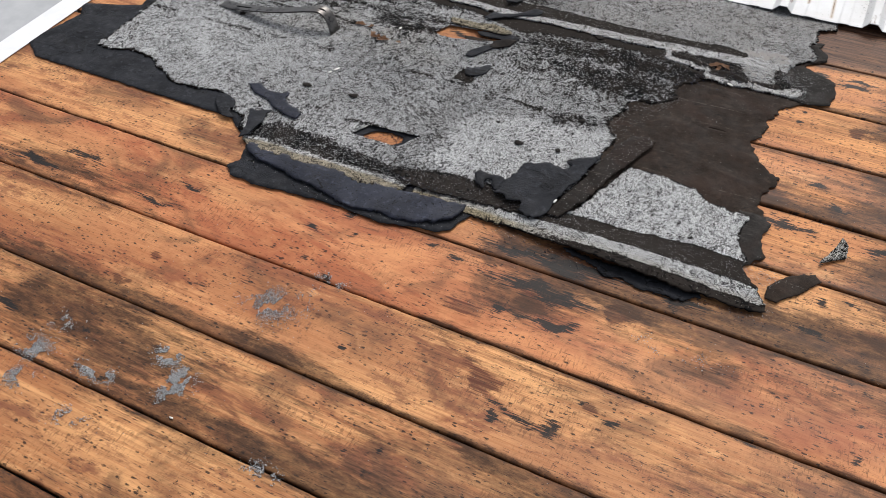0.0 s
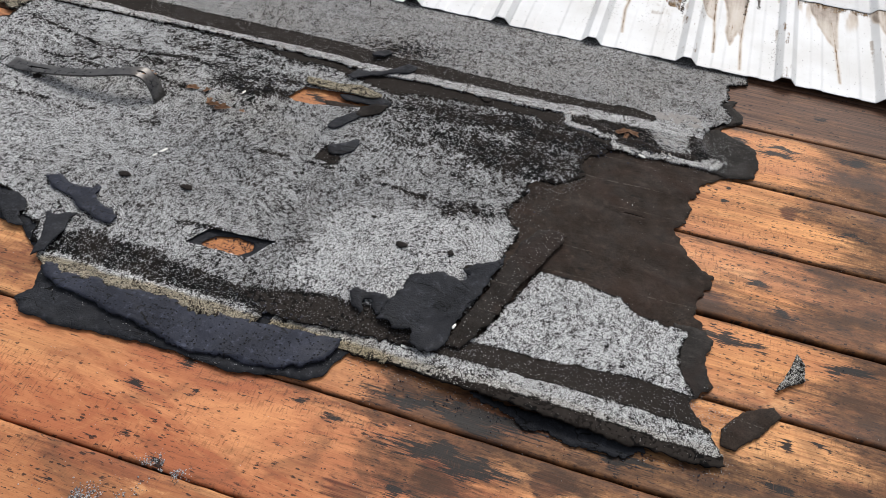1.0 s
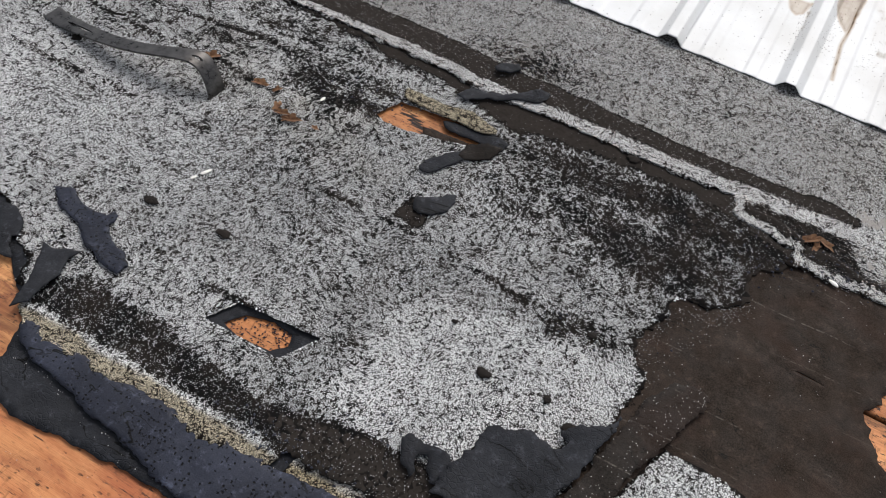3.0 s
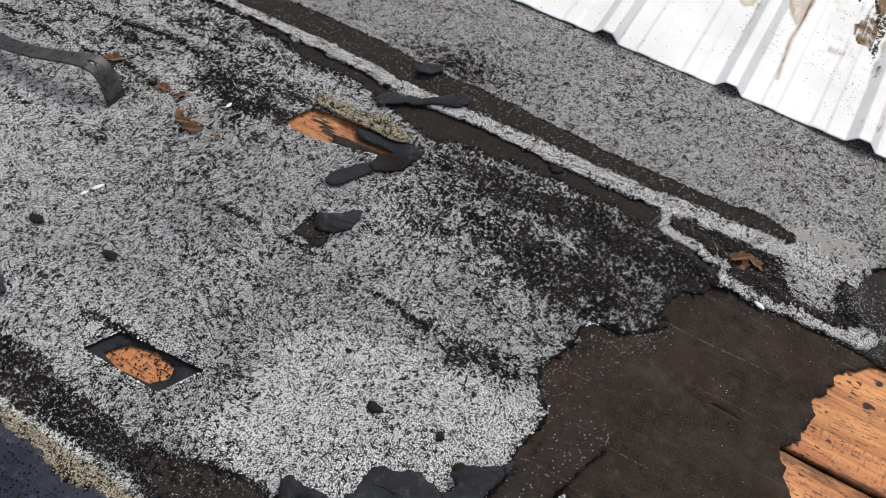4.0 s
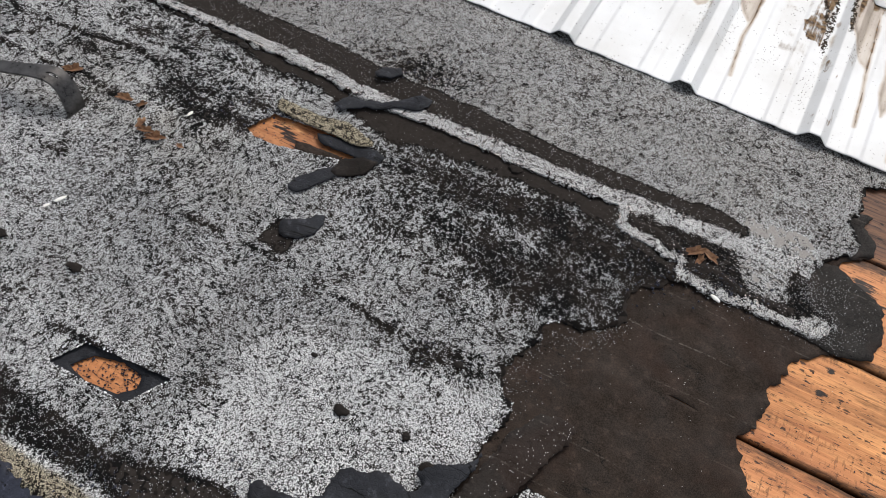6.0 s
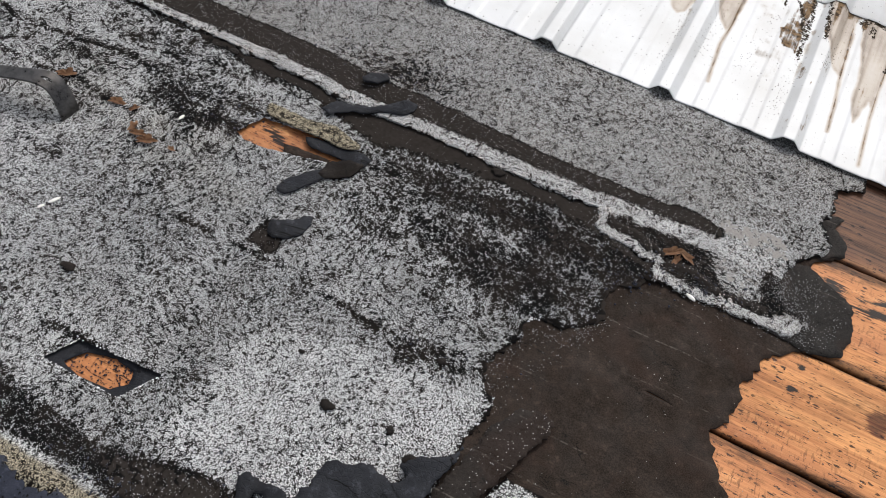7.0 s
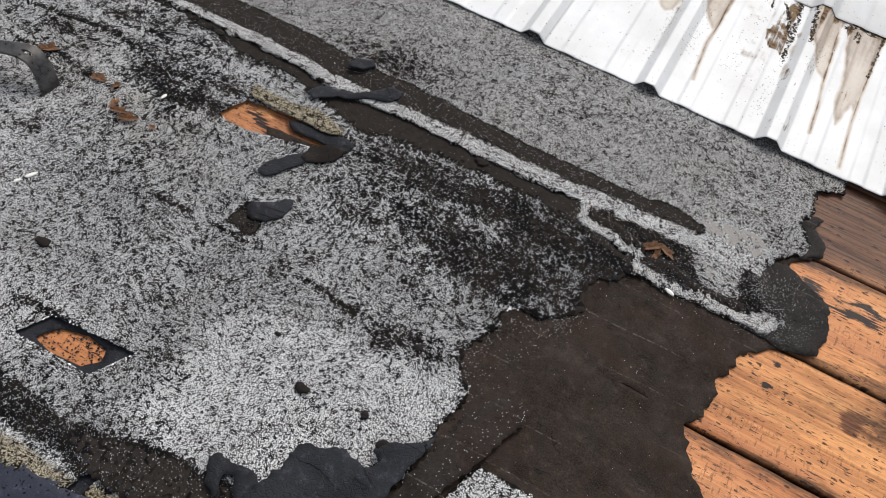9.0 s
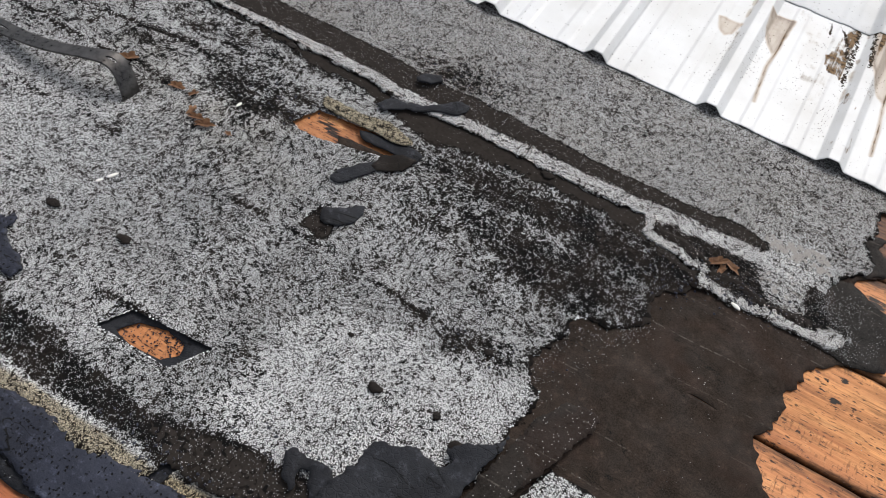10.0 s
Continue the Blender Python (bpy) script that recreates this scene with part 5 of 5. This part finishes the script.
scrap([(-1.06, -0.284), (-1.024, -0.276), (-0.987, -0.289), (-0.959, -0.324), (-0.975, -0.333), (-0.938, -0.37), (-0.976, -0.378), (-1.04, -0.33)], "black felt flap with a curled torn edge", base=0.0075, seed=46, curl=0.009, amp=0.003)
for i, (px, py, r) in enumerate([(-0.817, -0.123, 0.015), (-0.647, -0.115, 0.017), (0.073, 0.066, 0.011), (0.112, -0.132, 0.016), (-0.062, -0.111, 0.014), (-0.16, -0.045, 0.007), (-1.28, 0.155, 0.014), (-0.25, -0.10, 0.008), (0.02, 0.44, 0.008), (-0.258, 0.541, 0.013), (-0.03, 0.528, 0.016), (-0.719, 0.530, 0.014), (0.055, -0.098, 0.010)]):
    ring = [(px + r * (0.75 + 0.5 * random.random()) * math.cos(a), py + r * (0.45 + 0.4 * random.random()) * math.sin(a)) for a in [k * math.tau / 7 for k in range(7)]]
    tagged(scrap(ring, "small black asphalt chip on the granules", DARK_FELT, 0.0113, 0.002, 50 + i, 0.0018, 0.004, 0.003, "asphalt_chip", "asphalt chip"), group="chips on the roofing")
scrap([(0.21, -0.455), (0.35, -0.46), (0.50, -0.46), (0.58, -0.47), (0.55, -0.50), (0.44, -0.505), (0.35, -0.50), (0.26, -0.475)], "black felt scrap in the shade under the lifted edge", base=0.001, curl=0.003, seed=43)
scrap([(0.726, -0.368), (0.773, -0.305), (0.830, -0.275), (0.849, -0.295), (0.800, -0.362), (0.758, -0.412), (0.729, -0.408)], "grey-black felt scrap lying on the boards", BROWN_FELT, 0.0015, 0.003, 39, amp=0.002)
scrap([(0.871, -0.121), (0.890, -0.143), (0.890, -0.187), (0.831, -0.235), (0.851, -0.181)], "small granule-faced roofing scrap on the boards", GRANULES, 0.002, 0.012, 40, 0.003, amp=0.0016, name="roofing_scrap", category="roofing scrap",
      attrs={"cover": left_over(lambda x, y: 0.72 + 0 * x, 400), "tone": lambda x, y: 0.5 + 0 * x, "tan": lambda x, y: 0.3 + 0 * x})
scrap([(-0.558, 0.429), (-0.555, 0.44), (-0.496, 0.438), (-0.443, 0.442), (-0.394, 0.454), (-0.352, 0.442), (-0.32, 0.435), (-0.319, 0.421), (-0.344, 0.408), (-0.391, 0.408), (-0.46, 0.406), (-0.516, 0.405), (-0.547, 0.409)], "tan granule strip along the slot", GRANULES, 0.0125, 0.001, 41, 0.003, amp=0.0015, name="granule_strip", category="roofing strip",
      attrs={"cover": left_over(lambda x, y: 0.9 + 0 * x, 400), "tone": lambda x, y: 0.5 + 0 * x, "tan": lambda x, y: 0.9 + 0 * x})
scrap([(-0.438, 0.397), (-0.407, 0.408), (-0.355, 0.413), (-0.305, 0.42), (-0.28, 0.414), (-0.285, 0.387), (-0.322, 0.382), (-0.37, 0.381), (-0.417, 0.381)], "black felt tongue hanging into the slot", BLACK_FELT, 0.006, 0.004, 42, amp=0.002)
scrap([(-0.47, 0.361), (-0.449, 0.365), (-0.396, 0.368), (-0.358, 0.373), (-0.361, 0.352), (-0.411, 0.345), (-0.455, 0.337)], "brown felt lip in the slot", BROWN_FELT, 0.003, 0.003, 47, amp=0.002)


# ---- the flat pry bar ----
def pry_bar():
    thing = tagged(new("pry_bar"), "flat dark steel pry bar lying on the roofing", "pry bar")
    path = [(-1.392, 0.191, 0.012), (-1.34, 0.182, 0.016), (-1.27, 0.174, 0.027), (-1.18, 0.167, 0.045), (-1.10, 0.170, 0.060), (-1.02, 0.186, 0.074), (-0.985, 0.194, 0.080),
            (-0.960, 0.200, 0.081), (-0.943, 0.203, 0.075), (-0.929, 0.202, 0.064), (-0.915, 0.197, 0.045), (-0.905, 0.191, 0.026), (-0.899, 0.186, 0.011)]
    half = [0.023, 0.022, 0.020, 0.018, 0.018, 0.019, 0.021, 0.022, 0.022, 0.022, 0.0225, 0.023, 0.023]
    deep = [0.001, 0.003, 0.005, 0.0055, 0.0055, 0.0055, 0.0055, 0.0055, 0.0055, 0.005, 0.004, 0.003, 0.001]
    side = Vector((0.16, 0.985, 0.05)).normalized()
    fine = []
    for i in range(len(path) - 1):
        p0, p1, p2, p3 = (Vector(path[min(max(k, 0), len(path) - 1)]) for k in (i - 1, i, i + 1, i + 2))
        for k in range(5):
            t = k / 5
            at = 0.5 * (2 * p1 + (p2 - p0) * t + (2 * p0 - 5 * p1 + 4 * p2 - p3) * t * t + (3 * p1 - p0 - 3 * p2 + p3) * t**3)
            fine.append((at, half[i] + (half[i + 1] - half[i]) * t, deep[i] + (deep[i + 1] - deep[i]) * t))
    fine.append((Vector(path[-1]), half[-1], deep[-1]))
    slots = ((6, 12), (34, 41))
    rows = []
    for i, (p, w, d) in enumerate(fine):
        up = (fine[min(len(fine) - 1, i + 1)][0] - fine[max(0, i - 1)][0]).normalized().cross(side).normalized()
        h = 0.19
        for s0, s1 in slots:
            if s0 <= i <= s1:
                h = 0.02 + 0.17 * math.sqrt(max(0.0, 1 - (2 * (i - s0) / (s1 - s0) - 1) ** 2))
        ring = []
        for s, t in ((-1, -0.5), (-0.92, -1), (-h, -1), (h, -1), (0.92, -1), (1, -0.5), (1, 0.5), (0.92, 1), (h, 1), (-h, 1), (-0.92, 1), (-1, 0.5)):
            ring.append(p + side * w * s + up * d / 2 * t)
        rows.append(ring)
    n = len(rows[0])
    pieces = (("claw", 0, 14), ("shaft", 14, 33), ("heel", 33, len(rows) - 1))
    for name, lo, hi in pieces:
        bm = bmesh.new()
        made = [[bm.verts.new(v) for v in ring] for ring in rows[lo:hi + 1]]
        for i in range(hi - lo):
            q, r = made[i], made[i + 1]
            slot = [sl for sl in slots if sl[0] <= lo + i < sl[1]]
            for k in range(n):
                if not (slot and k in (2, 8)):
                    bm.faces.new((q[k], q[(k + 1) % n], r[(k + 1) % n], r[k]))
            if slot:
                # the nail slot goes through
                bm.faces.new((q[2], r[2], r[9], q[9]))
                bm.faces.new((q[3], q[8], r[8], r[3]))
                if lo + i == slot[0][0]:
                    bm.faces.new((q[2], q[9], q[8], q[3]))
                if lo + i == slot[0][1] - 1:
                    bm.faces.new((r[2], r[3], r[8], r[9]))
        if lo == 0:
            bm.faces.new(made[0])
        if hi == len(rows) - 1:
            bm.faces.new(made[-1])
        bmesh.ops.recalc_face_normals(bm, faces=bm.faces[:])
        for f in bm.faces:
            f.smooth = True
        for e in bm.edges:
            if len(e.link_faces) == 2 and e.calc_face_angle() > 0.55:
                e.smooth = False
        part(name, bm, STEEL, thing)
    return thing


pry_bar()


# ---- dry leaves, flecks ----
def leaf(x, y, size, turn, seed, z=0.0145):
    rng = random.Random(seed)
    bm = bmesh.new()
    ring = []
    for k in range(18):
        a = k * math.tau / 18
        r = size * (0.55 + 0.45 * abs(math.cos(a * 2.5)) * (0.6 + 0.6 * rng.random()))
        px, py = r * math.cos(a), 0.5 * r * math.sin(a)
        ring.append(bm.verts.new((px, py, 0.16 * size * rng.random() + 1.3 * py * py / size)))
    c = bm.verts.new((0, 0, 0.05 * size))
    for k in range(18):
        bm.faces.new((c, ring[k], ring[(k + 1) % 18]))
    bmesh.ops.solidify(bm, geom=bm.faces[:], thickness=0.0004)
    ob = part("dry_leaf", bm, LEAF, None)
    ob.matrix_world = pose(x, y, z, 0, 0, turn)
    return tagged(ob, "small curled brown dry leaf on the roofing", "leaf", "dry leaves")


for i, (x, y, s, t) in enumerate([(0.373, 0.523, 0.027, 40), (0.402, 0.526, 0.022, -30), (0.386, 0.508, 0.017, 80), (-0.766, 0.230, 0.020, 100), (-0.745, 0.219, 0.022, 10), (-0.718, 0.211, 0.026, 30), (-0.842, 0.268, 0.024, 10), (-0.797, 0.271, 0.015, 60), (-0.988, 0.275, 0.028, 30), (-0.66, 0.22, 0.012, 0)]):
    leaf(x, y, s, t, 700 + i, 0.0125)


def fleck(x, y, length, turn, z=0.0145):
    bm = bmesh.new()
    bmesh.ops.create_icosphere(bm, subdivisions=2, radius=1.0)
    for v in bm.verts:
        v.co += Vector((noise.noise(v.co * 1.3 + Vector((x * 50, y * 50, 0))), noise.noise(v.co * 1.7 + Vector((y * 40, 3, x * 40))), 0)) * 0.35
        v.co = Vector((v.co.x * length, v.co.y * length * 0.38, v.co.z * 0.0022))
    for f in bm.faces:
        f.smooth = True
    ob = part("paint_fleck", bm, PEBBLE, None)
    ob.matrix_world = pose(x, y, z, 0, 0, turn)
    return tagged(ob, "small white flake lying on the roofing", "flake", "white flakes")


for x, y, s, t, z in [(-0.775, -0.005, 0.012, 60, 0.012), (-0.787, -0.03, 0.008, 60, 0.012), (-0.697, 0.304, 0.009, 80, 0.012), (0.441, 0.440, 0.012, -20, 0.0105), (0.131, -0.315, 0.009, 80, 0.0235), (-0.41, -1.33, 0.006, 0, 0.003)]:
    fleck(x, y, s, t, z)


# ---- loose granules ----
def loose_granules():
    rng = np.random.RandomState(9)
    px, py, pz, pr = [], [], [], []

    def add(x, y, z, r0=0.0006, r1=0.0013):
        px.append(x), py.append(y), pz.append(z + 0 * x), pr.append(rng.uniform(r0, r1, len(x)))

    for cx, cy, rx, ry, n in [(-0.40, -0.955, 0.06, 0.05, 520), (-0.36, -0.93, 0.10, 0.08, 200), (-0.85, -1.315, 0.05, 0.035, 460), (-0.66, -1.305, 0.05, 0.02, 700), (-0.53, -1.195, 0.035, 0.025, 600),
                              (-0.46, -1.25, 0.03, 0.05, 1100), (-0.83, -1.40, 0.05, 0.03, 260), (-0.85, -1.22, 0.05, 0.03, 160), (-0.63, -1.43, 0.06, 0.03, 160), (-0.15, -1.35, 0.05, 0.02, 140),
                              (0.58, -0.66, 0.10, 0.03, 140), (-0.30, -0.82, 0.05, 0.02, 140)]:
        x, y = cx + rng.normal(0, rx * 0.5, 4 * n), cy + rng.normal(0, ry * 0.5, 4 * n)
        keep = vnoise(x, y, 38, 4, 3) > 0.50
        add(x[keep], y[keep], 0.0006, 0.0009, 0.0019)
    x, y = rng.uniform(-1.6, 1.3, 2600), rng.uniform(-1.7, 0.7, 2600)
    out = ~inside(MAIN, x, y) & ~inside(CORNER, x, y) & ~inside(UPPER, x, y)
    add(x[out], y[out], np.where(inside(FELT_EAST, x[out], y[out]), 0.0048, 0.0006), 0.0005, 0.001)
    # spilt along the torn edges
    for poly, n, z in ((CORNER, 1500, 0.0008), (FLAP, 260, 0.0065), (REMNANT, 1400, 0.0095), ([(0.60, 0.46), (0.70, 0.47), (0.72, 0.54), (0.66, 0.60), (0.62, 0.56)], 320, 0.0078), ([(0.18, 0.02), (0.16, 0.10), (0.19, 0.20), (0.27, 0.24), (0.31, 0.31)], 500, 0.0055)):
        k = rng.randint(0, len(poly), n)
        a, b = np.array(poly)[k], np.array(poly)[(k + 1) % len(poly)]
        q = a + (b - a) * rng.rand(n, 1) + rng.normal(0, 0.012, (n, 2))
        if poly in (CORNER, FLAP):
            q = q[~inside(poly, q[:, 0], q[:, 1]) & ~inside(MAIN, q[:, 0], q[:, 1])]
        add(q[:, 0], q[:, 1], z)
    fold = [(0.206, -0.006), (0.24, 0.049), (0.288, 0.068), (0.313, 0.052), (0.27, -0.067), (0.236, -0.151), (0.183, -0.319), (0.159, -0.363), (0.127, -0.363), (0.161, -0.217)]
    crumble = [(0.556, 0.587), (0.61, 0.619), (0.683, 0.588), (0.675, 0.527), (0.594, 0.507)]
    for poly, n, top in ((BAND_S, 2600, main_top), (CORNER_BAND, 1200, corner_top), (BAND_N, 2600, upper_top), (REMNANT, 1100, upper_top), (crumble, 320, lambda x, y: 0.0092 + 0 * x), (fold, 420, lambda x, y: 0.014 + 0.008 * vnoise(x, y, 16, 331, 2))):
        q = np.array(poly)
        x, y = rng.uniform(max(q[:, 0].min(), -1.2), q[:, 0].max(), n), rng.uniform(q[:, 1].min(), q[:, 1].max(), n)
        ok = inside(poly, x, y)
        add(x[ok], y[ok], top(x[ok], y[ok]) + 0.0003, 0.0006, 0.0013)
    x, y = np.concatenate(px), np.concatenate(py)
    z, r = np.concatenate(pz), np.concatenate(pr)
    n = len(x)
    unit = np.array([(1, 0, 0), (0, 1, 0), (-1, 0, 0), (0, -1, 0), (0, 0, 0.8), (0, 0, -0.5)])
    jit = unit[None] * rng.uniform(0.6, 1.3, (n, 6, 1))
    a = rng.rand(n) * math.tau
    rot = np.stack([np.stack([np.cos(a), -np.sin(a), 0 * a], -1), np.stack([np.sin(a), np.cos(a), 0 * a], -1), np.stack([0 * a, 0 * a, 0 * a + 1], -1)], 1)
    v = np.einsum("nij,nkj->nki", rot, jit) * r[:, None, None] + np.stack([x, y, z + 0.5 * r], -1)[:, None]
    tri = np.array([(0, 1, 4), (1, 2, 4), (2, 3, 4), (3, 0, 4), (1, 0, 5), (2, 1, 5), (3, 2, 5), (0, 3, 5)])
    faces = (tri[None] + 6 * np.arange(n)[:, None, None]).reshape(-1, 3)
    ob = new("loose_granules", mesh_from("loose_granules", v.reshape(-1, 3).tolist(), faces.tolist(), GRAINS, False))
    return tagged(ob, "loose grey and white mineral granules scattered about", "granules", kind="stuff")


loose_granules()


def grains(name, label, category, x, y, z, r, material, seed):
    """Many small angular bits in one mesh."""
    rng = np.random.RandomState(seed)
    n = len(x)
    unit = np.array([(1, 0, 0), (0, 1, 0), (-1, 0, 0), (0, -1, 0), (0, 0, 0.7), (0, 0, -0.4)])
    a = rng.rand(n) * math.tau
    v = unit[None] * rng.uniform(0.5, 1.4, (n, 6, 1))
    v = np.stack([v[..., 0] * np.cos(a)[:, None] - v[..., 1] * np.sin(a)[:, None], v[..., 0] * np.sin(a)[:, None] + v[..., 1] * np.cos(a)[:, None], v[..., 2]], -1)
    v = v * r[:, None, None] + np.stack([x, y, z + 0.35 * r], -1)[:, None]
    tri = np.array([(0, 1, 4), (1, 2, 4), (2, 3, 4), (3, 0, 4), (1, 0, 5), (2, 1, 5), (3, 2, 5), (0, 3, 5)])
    faces = (tri[None] + 6 * np.arange(n)[:, None, None]).reshape(-1, 3)
    return tagged(new(name, mesh_from(name, v.reshape(-1, 3).tolist(), faces.tolist(), material, False)), label, category, kind="stuff")


def asphalt_crumbs():
    rng = np.random.RandomState(77)
    px, py, pz, pr = [], [], [], []

    def add(x, y, z, r0, r1):
        px.append(x), py.append(y), pz.append(z + 0 * x), pr.append(rng.uniform(r0, r1, len(x)) * rng.uniform(0.5, 1.0, len(x)))

    # in the cut and the slot, on bare wood
    x, y = rng.uniform(-0.55, -0.36, 900), rng.uniform(-0.28, -0.21, 900)
    ok = inside(CUT, x, y) & (rng.rand(900) < 0.25 + 0.75 * step(-0.47, -0.38, x))
    add(x[ok], y[ok], 0.0010, 0.0010, 0.0032)
    x, y = rng.uniform(-0.57, -0.30, 160), rng.uniform(0.325, 0.42, 160)
    ok = inside(SLOT, x, y)
    add(x[ok], y[ok], 0.0012, 0.0006, 0.0022)
    # fallen along the lower edge, and strewn over the boards
    x = rng.uniform(-0.05, 0.75, 420)
    add(x, -0.475 - np.abs(rng.normal(0, 0.03, 420)), 0.0004, 0.0006, 0.0028)
    x, y = rng.uniform(-1.6, 1.3, 1500), rng.uniform(-1.6, 0.65, 1500)
    ok = ~inside(MAIN, x, y) & ~inside(CORNER, x, y) & ~inside(UPPER, x, y) & ~inside(FELT_EAST, x, y) & ~inside(FELT_WEST, x, y) & ~inside(FELT_SOUTH, x, y) & (vnoise(x, y, 6, 12, 2) > 0.45)
    add(x[ok], y[ok], 0.0003, 0.0006, 0.0024)
    # crumbled asphalt on the sheets
    for cx, cy, rx, ry, n in [(-0.08, -0.29, 0.06, 0.02, 90), (-0.30, -0.41, 0.06, 0.02, 110), (0.06, 0.07, 0.06, 0.03, 60), (-0.35, 0.68, 0.10, 0.03, 160), (-0.60, 0.38, 0.10, 0.04, 140), (0.30, 0.42, 0.05, 0.03, 90), (0.44, 0.48, 0.05, 0.02, 120), (-0.9, -0.30, 0.05, 0.04, 80)]:
        x, y = rng.normal(cx, rx, n), rng.normal(cy, ry, n)
        z = np.where(inside(UPPER, x, y), upper_top(x, y), main_top(x, y))
        add(x, y, z, 0.0008, 0.0042)
    grains("asphalt_crumbs", "black asphalt crumbs strewn on wood and roofing", "crumbs", np.concatenate(px), np.concatenate(py), np.concatenate(pz), np.concatenate(pr), ASPHALT, 78)


asphalt_crumbs()
